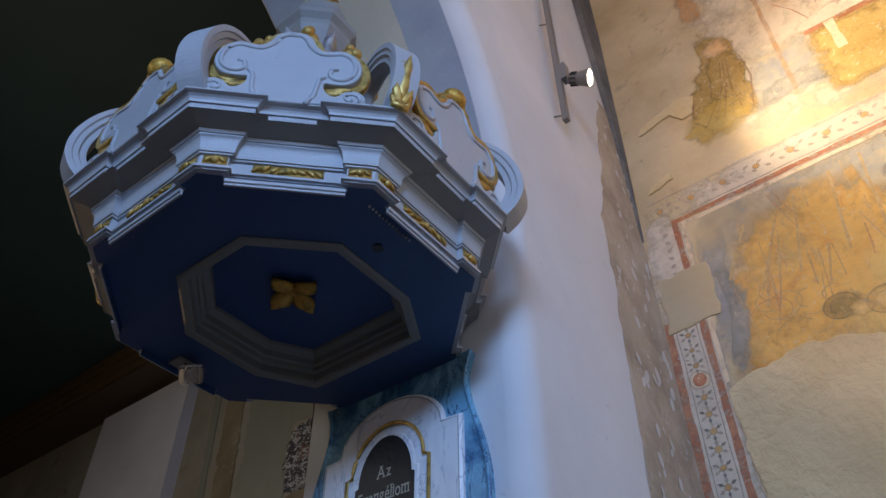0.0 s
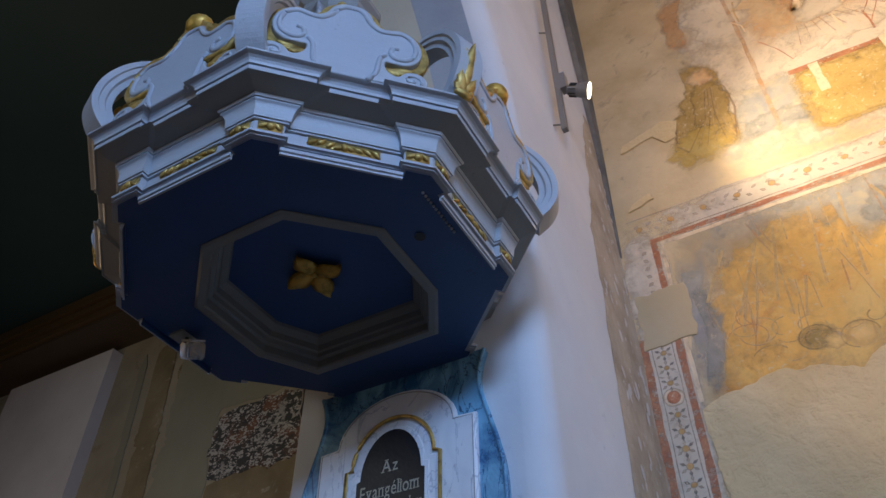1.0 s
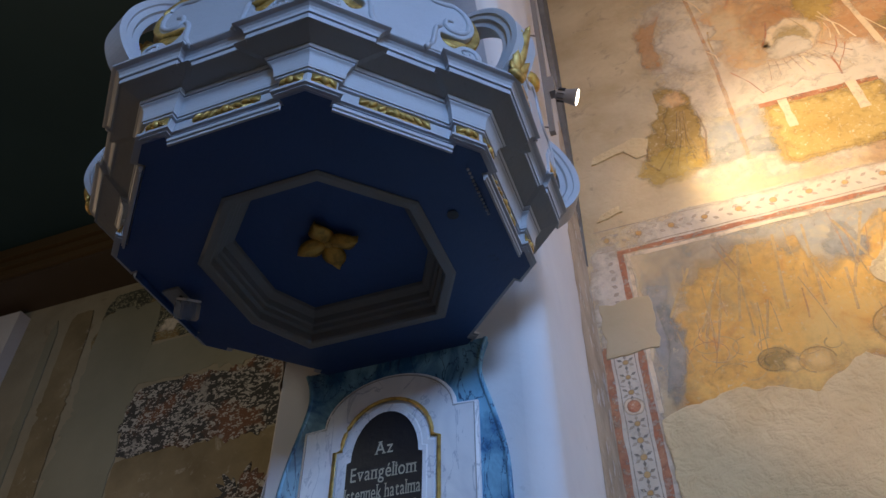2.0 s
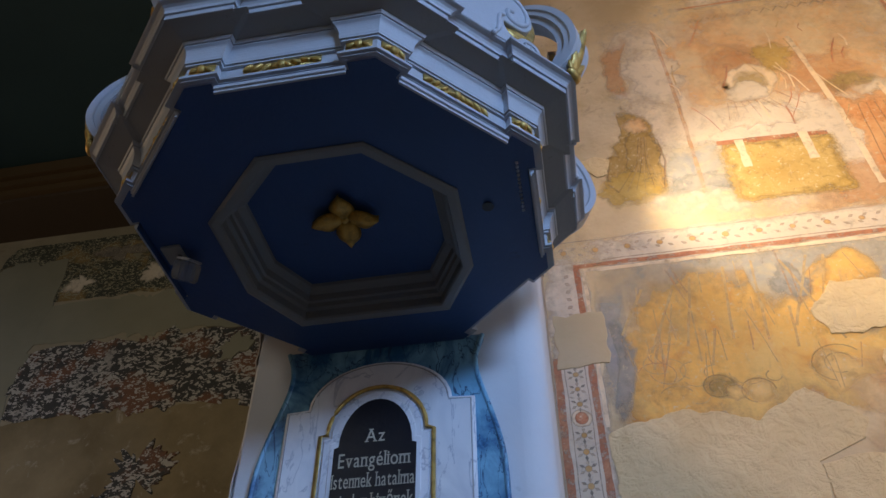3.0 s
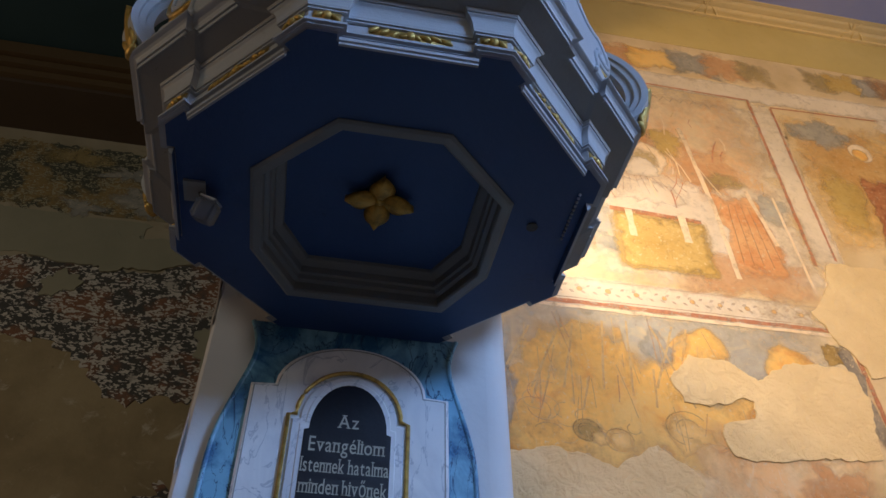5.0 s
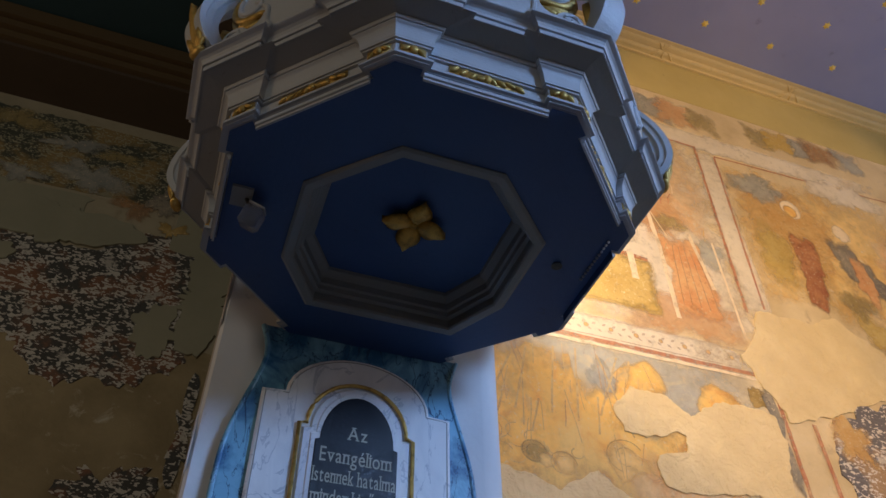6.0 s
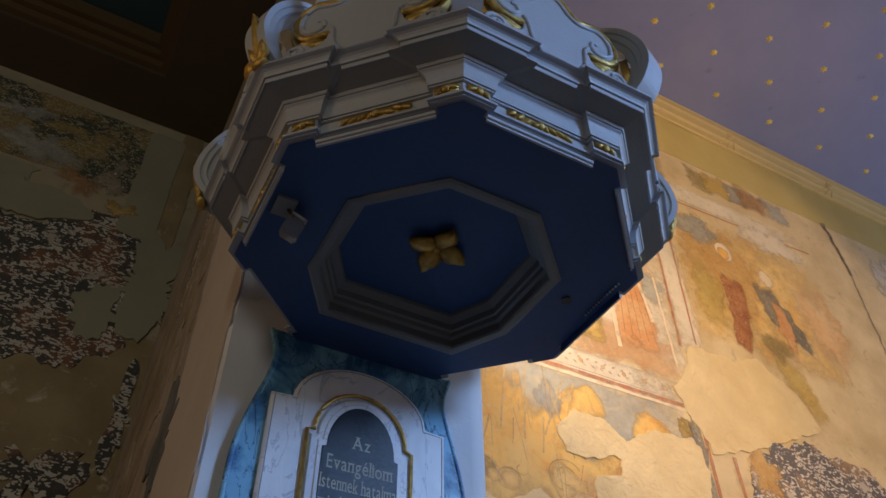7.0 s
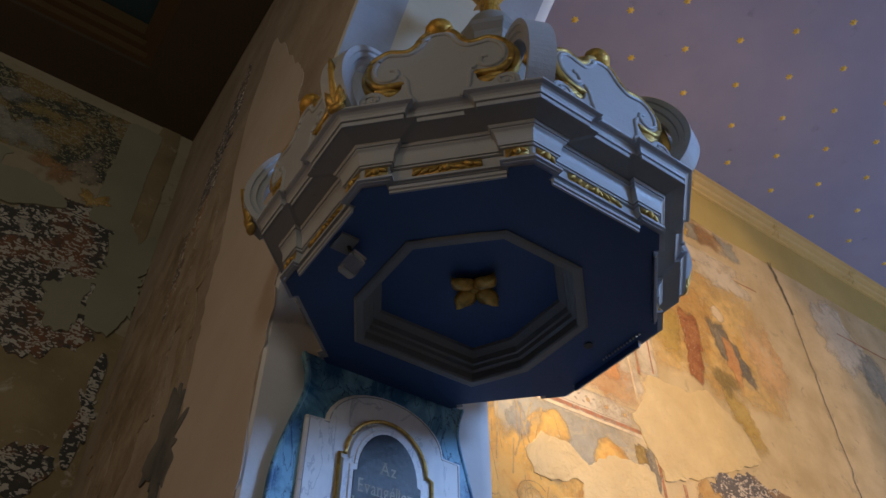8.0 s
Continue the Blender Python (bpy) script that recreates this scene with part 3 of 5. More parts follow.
# lower panel: ochre scene in a red-lined frame
low = empty("wall_fresco", "faded ochre fresco panel with a red and cream border", "fresco", (0.4, FRESCO_Y, 4.9))
sheet("sky_ground", outline(0.50, 5.30, 3.5, 0.80, "rect", 0.02, seed=1), GREYBLUE_THIN, low)
for seed, m in ((2.0, OCHRE),):
    sheet("ochre_field", shape([(-1.16, 4.9), (-1.02, 5.30), (-0.80, 5.50), (-0.40, 5.62), (0.08, 5.62), (0.16, 5.35), (0.26, 5.10), (0.42, 5.3), (0.66, 5.60), (0.96, 5.56), (1.05, 5.2), (1.4, 4.9), (1.35, 4.4), (0.9, 4.0), (0.24, 4.0), (-0.2, 3.95), (-0.7, 3.95), (-1.2, 3.95)], 0.06, seed), m, low)
sheet("grey_margin", shape([(-1.08, 5.52), (-0.80, 5.48), (-0.86, 5.0), (-0.90, 4.55), (-0.98, 4.15), (-1.10, 4.15)], 0.03, 3), GREYBLUE_THIN, low)
sheet("dark_margin", shape([(-1.03, 5.15), (-0.84, 5.15), (-0.82, 4.7), (-0.90, 4.2), (-1.08, 4.12), (-1.0, 4.7)], 0.03, 3.7), GREYBLUE, low)
sheet("ochre_rock", shape([(0.55, 5.15), (0.60, 5.42), (0.78, 5.52), (0.98, 5.42), (1.02, 5.2), (0.8, 5.1)], 0.03, 5), OCHRE, low)
sheet("ochre_rock", shape([(1.22, 5.05), (1.30, 5.40), (1.50, 5.50), (1.68, 5.35), (1.78, 5.25), (1.3, 4.95)], 0.03, 6), OCHRE, low)
sheet("ochre_rock", outline(1.95, 5.35, 0.26, 0.26, "rect", 0.03, seed=6), OLIVE, low)
sheet("blue_gap", outline(0.36, 5.22, 0.34, 0.60, "lozenge", 0.03, seed=8), GREYBLUE, low)
for seed, m in ((11, PINK),):
    sheet("rosy_ground", shape([(0.15, 4.5), (0.5, 4.75), (0.95, 4.6), (1.4, 4.5), (2.05, 4.5), (2.05, 3.7), (1.0, 3.7), (0.2, 3.75), (0.4, 4.1)], 0.05, seed), m, low)
sheet("pale_swirl", shape([(0.22, 4.53), (0.37, 4.67), (0.56, 4.64), (0.74, 4.54), (0.74, 4.40), (0.57, 4.38), (0.38, 4.2), (0.26, 4.40)], 0.03, 14), OCHRE_PALE, low)
sheet("orange_ground", outline(1.5, 4.15, 0.7, 0.4, "ellipse", 0.08, 10, seed=16), ORANGE_THIN, low)
for i, (x, z, lean, ln) in enumerate([(-0.80, 5.12, -0.5, 0.4), (-0.60, 5.02, -0.45, 0.55), (-0.40, 5.08, -0.22, 0.62), (-0.12, 5.12, -0.12, 0.66), (0.10, 5.12, -0.08, 0.72),
                                      (0.40, 5.16, -0.40, 0.62), (0.44, 5.08, 0.30, 0.75), (0.58, 5.26, -0.30, 0.4), (-0.68, 4.78, -0.3, 0.35), (0.26, 4.85, -0.1, 0.35), (-0.3, 4.75, -0.25, 0.3)]):
    line("pale_spear", [(x + lean * ln / 2, z - ln / 2), (x - lean * ln / 2, z + ln / 2)], 0.019, OCHRE_LINE, low)
for x, z, r, m in ((-0.34, 4.43, 0.13, OLIVE_THIN), (-0.24, 4.36, 0.10, OCHRE_PALE), (-0.08, 4.38, 0.14, OCHRE_PALE)):
    sheet("round_form", outline(x, z, 2 * r, 1.8 * r, "ellipse", 0.02, seed=x * 9), m, low)
for x, z, r, a0, a1 in ((-0.34, 4.43, 0.10, 0.2, 5.2), (-0.34, 4.43, 0.06, 1.0, 4.0), (-0.10, 4.37, 0.11, 0.0, 4.4), (0.02, 4.47, 0.05, 2.0, 6.0), (0.45, 4.52, 0.17, 0.6, 4.4), (0.45, 4.52, 0.09, 0.2, 5.0), (-0.62, 4.36, 0.12, 0.5, 2.6)):
    line("contour", [(x + r * math.cos(a), z + 0.85 * r * math.sin(a)) for a in np.linspace(a0, a1, 14)], 0.009, OLIVE_THIN, low)

# thin pale and brown lines of lances, folds and outlines all over the scene
hatch = random.Random(19)
for k in range(34):
    x, z = hatch.uniform(-0.95, 1.0), hatch.uniform(4.45, 5.40)
    ln, lean = hatch.uniform(0.12, 0.5), hatch.uniform(-0.35, 0.30)
    line("faint_line", [(x + lean * ln / 2, z - ln / 2), (x, z + 0.02 * hatch.uniform(-1, 1)), (x - lean * ln / 2, z + ln / 2)], hatch.uniform(0.006, 0.012), OCHRE_LINE if k % 3 else ORANGE_THIN, low)
for k in range(16):
    x, z, r = hatch.uniform(-0.75, 0.75), hatch.uniform(4.30, 4.72), hatch.uniform(0.04, 0.13)
    a0 = hatch.uniform(0, 6)
    line("faint_outline", [(x + r * math.cos(a), z + 0.8 * r * math.sin(a)) for a in np.linspace(a0, a0 + hatch.uniform(1.5, 3.5), 10)], 0.008, ORANGE_THIN if k % 2 else OCHRE_LINE, low)

# cream border with red lines
border = empty("painted_border", "cream fresco border with brick-red lines and ornament", "fresco border", (0.4, FRESCO_Y, 5.7))
sheet("cream_ground", outline(0.40, 5.74, 3.75, 0.40, "rect", 0.010, steps=160, seed=20), WHITE_LIME, border)
sheet("cream_ground", outline(-1.25, 4.1, 0.42, 4.0, "rect", 0.010, steps=160, seed=21), WHITE_LIME, border)
line("red_line", [(-1.17, 5.615), (2.08, 5.63)], 0.042, RED_THIN, border)
line("red_line", [(-1.15, 5.61), (-1.15, 3.2)], 0.046, RED_THIN, border)
line("red_line", [(-1.385, 4.78), (-1.39, 3.2)], 0.056, RED_THIN, border)
line("pale_line", [(-1.10, 5.565), (2.08, 5.58)], 0.034, PALE_LINE, border)
line("pale_line", [(-1.10, 5.56), (-1.10, 4.2)], 0.030, PALE_LINE, border)
line("grey_line", [(-1.32, 5.88), (2.0, 5.88)], 0.010, ORNAMENT, border)
line("grey_line", [(-1.32, 5.66), (2.0, 5.67)], 0.010, ORNAMENT, border)
for x in (-1.335, -1.195):
    line("grey_line", [(x, 4.9), (x, 3.2)], 0.007, ORNAMENT, border)


def rosette_star(parent, x, z, r):
    for k in range(6):
        a = radians(60 * k + 30)
        sheet("star_petal", outline(x + r * math.cos(a), z + r * math.sin(a), r * 1.25, r * 0.62, "lozenge", 0.004, 60 * k + 30, 12, seed=k), ORNAMENT if k % 2 else DARKGREY, parent, lift=0.0098)
    sheet("star_heart", outline(x, z, r * 1.3, r * 1.3, "ellipse", 0.004, 0, 12), OCHRE_THIN, parent, lift=0.0096)


for k in range(14):
    z = 4.86 - 0.118 * k
    if abs(z - 4.28) < 0.1:
        continue
    rosette_star(border, -1.265, z, 0.044)
sheet("roundel", outline(-1.265, 4.28, 0.17, 0.17, "ellipse", 0.004, 0, 24), PALE_LINE, border, lift=0.0098)
sheet("roundel", outline(-1.265, 4.28, 0.115, 0.115, "ellipse", 0.004, 0, 24), RED, border, lift=0.0100)
for k in range(66):
    x = -1.25 + 0.050 * k
    sheet("border_leaf", outline(x, 5.765 + 0.034 * (-1) ** k, 0.075, 0.034, "lozenge", 0.006, 35 * (-1) ** k, 12, seed=k), ORNAMENT, border, lift=0.0098)
    if k % 5 == 0:
        sheet("border_flower", outline(x + 0.02, 5.765, 0.07, 0.07, "ellipse", 0.006, 0, 12, seed=k), OCHRE_THIN, border, lift=0.0100)
for k in range(7):
    sheet("border_leaf", outline(-1.235, 5.52 - 0.075 * k, 0.07, 0.045, "lozenge", 0.006, 40 * (-1) ** k, 12, seed=k), ORNAMENT, border, lift=0.0098)

# upper panel: table scene
up = empty("wall_fresco", "worn pink and ochre fresco with a yellow cloth table", "fresco", (0.8, FRESCO_Y, 7.4))
sheet("pale_ground", outline(0.85, 7.45, 3.3, 3.5, "rect", 0.05, seed=30), WHITE_LIME, up)
sheet("rosy_wall", outline(1.1, 8.1, 2.3, 1.9, "rect", 0.10, seed=31), PINK, up)
sheet("rosy_wall", outline(0.25, 7.95, 1.2, 1.2, "ellipse", 0.10, seed=32), PINK, up)
sheet("orange_wall", outline(1.35, 7.55, 0.9, 1.1, "ellipse", 0.10, seed=32.5), ORANGE_THIN, up)
sheet("blue_shadow", shape([(-0.33, 7.1), (0.25, 6.95), (0.3, 6.15), (-0.4, 6.15)], 0.05, 33), GREYBLUE_THIN, up)
sheet("blue_shadow", outline(0.0, 6.38, 0.75, 0.26, "ellipse", 0.05, seed=33.5), GREYBLUE, up)
sheet("blue_shadow", outline(1.92, 7.1, 0.4, 0.6, "ellipse", 0.06, seed=34), GREYBLUE_THIN, up)
sheet("rosy_bench", outline(1.4, 6.15, 1.6, 0.6, "rect", 0.06, seed=35), ORANGE_THIN, up)
sheet("yellow_cloth", shape([(0.10, 6.90), (1.22, 6.86), (1.22, 6.00), (0.10, 6.02)], 0.012, 36), YELLOW, up)
sheet("yellow_cloth", shape([(0.14, 6.86), (1.18, 6.82), (1.18, 6.04), (0.14, 6.06)], 0.012, 36.5), YELLOW, up)
line("red_table_edge", [(0.20, 6.83), (1.10, 6.79)], 0.06, RED_THIN, up)
for x in (0.38, 0.91):
    line("pale_leg", [(x, 6.84), (x, 6.49)], 0.075, PALE_LINE, up)
sheet("olive_robe", shape([(-0.56, 7.62), (-0.26, 7.45), (-0.22, 6.9), (-0.28, 6.2), (-0.86, 6.3), (-0.80, 6.8), (-0.62, 7.1)], 0.03, 37), OLIVE, up)
sheet("olive_robe", shape([(-0.48, 7.3), (-0.28, 7.2), (-0.26, 6.8), (-0.30, 6.4), (-0.62, 6.45), (-0.60, 6.9)], 0.03, 37.5), OLIVE, up)
sheet("yellow_robe", outline(-0.60, 6.42, 0.60, 0.55, "ellipse", 0.04, 0, seed=38), YELLOW_THIN, up)
for i in range(6):
    line("robe_fold", [(-0.43 + 0.012 * i, 7.05), (-0.50 + 0.02 * i, 6.7), (-0.70 + 0.075 * i, 6.38)], 0.009, OCHRE_LINE if i % 2 else BROWN_THIN, up)
line("robe_edge", [(-0.28, 7.0), (-0.26, 6.7), (-0.33, 6.35)], 0.016, BROWN_THIN, up)
line("robe_edge", [(-0.74, 6.75), (-0.78, 6.5), (-0.70, 6.38)], 0.018, BROWN_THIN, up)
sheet("rosy_sleeve", outline(-0.44, 7.22, 0.26, 0.30, "ellipse", 0.04, 0, seed=39), PINK, up)
sheet("rosy_sleeve", shape([(-0.66, 8.35), (-0.50, 8.65), (-0.22, 8.65), (-0.40, 8.2), (-0.42, 7.5), (-0.60, 7.7)], 0.03, 40), ORANGE_THIN, up)
# pale sheet that paints the track spot's brightest pool onto the wall
sheet("painted_spot_pool", outline(-0.12, 7.9, 0.6, 1.2, "ellipse", 0.06, seed=40.5), WHITE_LIME, up)
for r, m in ((0.40, PINK), (0.34, ORANGE_THIN)):
    sheet("arched_back", outline(0.60, 7.90, 1.9 * r, 2.2 * r, "ellipse", 0.02, seed=42 + r), m, up)
sheet("halo", outline(0.70, 7.65, 0.56, 0.62, "ellipse", 0.01, seed=41), PALE_LINE, up)
sheet("round_form", outline(0.68, 7.60, 0.42, 0.48, "ellipse", 0.02, seed=43), OLIVE_THIN, up)
sheet("round_form", outline(0.62, 7.48, 0.44, 0.40, "ellipse", 0.02, seed=43.5), WHITE_LIME, up)
sheet("yellow_tint", outline(0.98, 7.95, 0.5, 0.6, "ellipse", 0.06, seed=44), YELLOW_THIN, up)
sheet("white_robe", shape([(0.2, 7.35), (0.95, 7.3), (1.2, 6.95), (0.2, 6.95)], 0.05, 45), WHITE_LIME, up)
for i in range(7):
    line("contour", [(0.42 + 0.06 * i, 7.35), (0.38 + 0.09 * i, 7.10 + 0.04 * (i % 3))], 0.010, ORANGE_THIN, up)
line("contour", [(0.85, 7.45), (1.05, 7.2)], 0.012, ORANGE_THIN, up)
sheet("red_robe", shape([(1.22, 7.35), (1.80, 7.35), (1.95, 6.5), (1.85, 6.0), (1.22, 6.05), (1.28, 6.6)], 0.05, 46), ORANGE, up)
sheet("olive_tint", outline(1.50, 7.45, 0.60, 0.30, "ellipse", 0.05, seed=47), OLIVE_THIN, up)
for i in range(5):
    line("contour", [(1.45 + 0.07 * i, 7.1), (1.40 + 0.10 * i, 6.3)], 0.010, BROWN_THIN, up)
for p, w in (([(1.19, 8.25), (1.29, 7.04), (1.30, 6.11)], 0.05), ([(1.70, 7.35), (1.82, 6.6)], 0.05), ([(1.98, 7.3), (2.02, 6.05)], 0.03)):
    line("pale_post", p, w, PALE_LINE, up)
line("faint_post", [(-0.02, 8.7), (0.0, 7.5), (-0.02, 6.25)], 0.035, ORANGE_THIN, up)
for i in range(14):
    x = 0.35 + 0.12 * i
    line("scribble", [(x, 8.72), (x + 0.06, 8.80), (x + 0.11, 8.73 + 0.03 * (i % 2))], 0.010, DARKGREY, up)
sheet("cream_ground", outline(2.31, 7.6, 0.40, 3.4, "rect", 0.02, steps=120, seed=48), WHITE_LIME, up)
sheet("cream_ground", outline(2.6, 9.14, 5.8, 0.40, "rect", 0.03, 1.0, steps=120, seed=49), WHITE_LIME, up)
line("red_line", [(0.3, 9.02), (2.22, 9.0)], 0.026, RED_THIN, up)
line("red_line", [(2.20, 9.0), (2.14, 6.4)], 0.036, RED_THIN, up)
line("red_line", [(2.46, 8.9), (2.38, 6.5)], 0.030, RED_THIN, up)
line("red_line", [(2.46, 8.92), (5.2, 9.06)], 0.026, RED_THIN, up)
for i, (x, w, m) in enumerate(((0.75, 0.8, ORANGE_THIN), (1.2, 0.8, OCHRE), (1.65, 0.7, GREYBLUE), (2.05, 0.7, ORANGE_THIN), (2.45, 0.5, OLIVE_THIN), (3.35, 0.5, OLIVE_THIN), (3.65, 0.7, YELLOW_THIN), (4.0, 0.4, GREYBLUE), (4.35, 0.7, BROWN_THIN), (4.8, 0.5, GREYBLUE_THIN))):
    sheet("upper_fragment", outline(x, 9.56 + 0.02 * i, w, 0.55, "rect", 0.06, seed=50 + i), m, up)

for k in range(26):
    x, z = hatch.uniform(0.0, 2.0), hatch.uniform(6.95, 8.6)
    ln, lean = hatch.uniform(0.10, 0.45), hatch.uniform(-0.5, 0.5)
    line("faint_line", [(x + lean * ln / 2, z - ln / 2), (x + 0.03 * hatch.uniform(-1, 1), z), (x - lean * ln / 2, z + ln / 2)], hatch.uniform(0.007, 0.016), (PALE_LINE, RED_THIN, OCHRE_LINE)[k % 3], up)

# standing-figure panel beyond
far = empty("wall_fresco", "worn fresco panel with red-brown and blue-grey robes", "fresco", (3.9, FRESCO_Y, 7.5))
sheet("ochre_field", outline(3.7, 7.75, 3.0, 2.6, "rect", 0.10, seed=60), OCHRE_PALE, far)
sheet("ochre_field", outline(3.2, 7.9, 1.6, 1.9, "ellipse", 0.10, seed=60.5), OCHRE_THIN, far)
sheet("grey_sky", outline(2.95, 8.55, 0.9, 0.6, "ellipse", 0.08, seed=62), GREYBLUE, far)
sheet("yellow_tint", outline(2.85, 7.4, 0.6, 1.3, "ellipse", 0.06, seed=61), YELLOW_THIN, far)
sheet("brown_robe", shape([(3.10, 7.95), (3.52, 7.95), (3.50, 7.3), (3.25, 6.5), (2.98, 6.65), (3.12, 7.2)], 0.03, 64), BROWN, far)
sheet("halo", outline(3.36, 8.30, 0.34, 0.38, "ellipse", 0.01, seed=65), PALE_LINE, far)
sheet("round_form", outline(3.34, 8.26, 0.24, 0.26, "ellipse", 0.01, seed=65.5), OCHRE, far)
sheet("blue_mantle", shape([(3.60, 8.0), (4.0, 8.05), (4.42, 7.3), (4.50, 6.9), (4.2, 7.0), (3.70, 7.3)], 0.04, 66), DARKGREY, far)
sheet("orange_robe", shape([(3.92, 7.85), (4.15, 7.8), (4.20, 7.2), (4.05, 6.7), (3.85, 7.2)], 0.03, 67), ORANGE, far)
sheet("halo", outline(4.0, 8.1, 0.30, 0.34, "ellipse", 0.01, seed=68), PALE_LINE, far)
sheet("yellow_tint", shape([(3.5, 7.0), (4.0, 6.8), (4.3, 6.0), (4.0, 5.8), (3.6, 6.4)], 0.05, 69), YELLOW_THIN, far)
sheet("olive_tint", outline(3.7, 6.9, 0.5, 0.5, "ellipse", 0.06, seed=69.5), OLIVE_THIN, far)
sheet("rosy_tint", outline(4.8, 7.6, 1.0, 1.7, "ellipse", 0.10, seed=70), PINK, far)
sheet("pale_tint", outline(4.4, 8.9, 1.6, 0.5, "ellipse", 0.08, seed=71), WHITE_LIME, far)
sheet("pale_tint", outline(7.2, 9.0, 1.5, 1.8, "ellipse", 0.10, seed=72), WHITE_LIME, far)
sheet("grey_tint", outline(7.9, 8.5, 1.0, 1.4, "ellipse", 0.10, seed=73), GREYBLUE, far)
line("red_line", [(7.2, 9.15), (9.5, 9.2)], 0.03, RED_THIN, far)
line("red_line", [(2.15, 5.42), (2.15, 3.2)], 0.045, RED_THIN, far)
line("red_line", [(2.47, 5.2), (2.49, 3.2)], 0.045, RED_THIN, far)
sheet("grey_margin", shape([(1.95, 5.65), (2.12, 5.55), (2.12, 4.3), (2.0, 4.3), (2.02, 5.3)], 0.03, 74), DARKGREY, far)
line("wall_crack", [(5.95, 10.05), (6.02, 9.1), (5.96, 7.4), (5.92, 6.0), (5.9, 4.0)], 0.030, DARKGREY, far, wob=0.05)
line("wall_crack", [(5.90, 10.03), (6.0, 9.4), (6.03, 9.0)], 0.07, STONE_THIN, far, wob=0.05)


# lime plaster repairs, standing a little proud
def repair(pts, m=PATCH, wall="north", label="cream lime plaster repair with broken edges on the frescoed wall", thick=0.004, lift=0.0095):
    PATCHES[0] += 1
    ob = coat("plaster_patch", pts, m, None, wall, thick, lift + 0.0003 * PATCHES[0])
    return tagged(ob, label, "plaster patch", "plaster repairs")


repair(outline(-1.195, 4.92, 0.37, 0.46, "rect", 0.014, 0, 90, 80), TAN, label="square tan plaster repair over the painted border")
repair(shape([(-1.11, 4.14), (-0.93, 4.21), (-0.61, 4.28), (-0.34, 4.21), (-0.16, 4.14), (-0.05, 4.23), (0.17, 4.37), (0.25, 4.28), (0.41, 4.18), (0.48, 4.08), (0.39, 3.95), (0.11, 3.88), (0.12, 3.0), (-1.06, 3.0)], 0.014, 81, 0.025))
repair(shape([(0.42, 4.95), (0.60, 5.19), (0.92, 5.17), (1.06, 5.06), (1.2, 5.01), (1.36, 5.06), (1.3, 4.80), (1.06, 4.80), (0.98, 4.84), (0.83, 4.76), (0.46, 4.74)], 0.016, 82, 0.022))
repair(shape([(1.16, 5.0), (1.43, 5.21), (1.87, 5.24), (2.05, 5.2), (2.09, 4.91), (2.0, 4.65), (1.98, 4.4), (1.31, 4.35), (1.02, 4.29), (0.75, 4.34), (0.69, 4.48), (0.76, 4.6), (1.0, 4.64), (1.06, 4.79)], 0.016, 83, 0.022))
repair(shape([(0.10, 3.0), (0.12, 3.83), (0.28, 3.85), (0.56, 3.86), (0.82, 3.91), (0.96, 3.84), (1.13, 3.86), (1.6, 3.9), (1.98, 3.8), (1.98, 3.0)], 0.014, 85, 0.025))
repair(shape([(2.25, 6.44), (2.94, 6.46), (3.29, 6.61), (3.78, 6.28), (3.95, 5.9), (3.51, 5.67), (2.75, 5.34), (2.22, 5.17), (1.89, 5.82), (2.15, 6.08)], 0.022, 86, 0.05))
repair(shape([(2.55, 3.0), (2.6, 3.8), (3.4, 3.9), (3.6, 3.0)], 0.03, 87, 0.05))
repair(shape([(-1.22, 6.66), (-1.2, 6.74), (-0.85, 6.86), (-0.72, 6.80), (-0.76, 6.62), (-0.85, 6.6), (-0.88, 6.75)], 0.012, 88, 0.04), label="pale plaster fragment with pink paint")
repair(shape([(-1.28, 5.98), (-1.24, 6.05), (-1.08, 6.10), (-1.06, 6.03)], 0.010, 89, 0.03), label="small pale plaster fragment with pink paint")
dark = empty("wall_fresco", "hacked grey and white fresco remains", "fresco", (3.9, FRESCO_Y, 4.6))
coat("hacked_ground", shape([(2.62, 5.1), (3.05, 5.5), (3.6, 5.65), (4.6, 5.5), (5.2, 4.4), (4.8, 3.2), (2.6, 3.5)], 0.05, 90), FLECK_GREY, dark, "north", 0.004, 0.010)
sheet("ochre_rim", outline(2.85, 5.1, 0.6, 0.6, "ellipse", 0.08, seed=91), OCHRE_THIN, dark, lift=0.0145)

# corner of the arch wall: chipped strip and dark stone quoin
strip = []
for k in range(60):
    z = 2.6 + k * 0.075
    strip.append((3.50 + 0.05 * (z - 3) + 0.16 * max(0, z - 5.2) + 0.055 * noise.noise(Vector((z * 3.1, 0, 4))) + 0.035 * noise.noise(Vector((z * 11, 2, 4))), z))
bm = bmesh.new()
loft(bm, [[(EAST + 0.002, y, z) for y, z in strip], [(EAST + 0.006, y + 0.012, z) for y, z in strip], [(EAST + 0.006, FRESCO_Y - 0.002, z) for y, z in strip]], closed=False)
old_strip = tagged(part("old_plaster_strip", bm, OLD_STRIP), "brown chipped old plaster along the wall corner", "plaster", kind="structure")
bm = bmesh.new()
chips = random.Random(7)
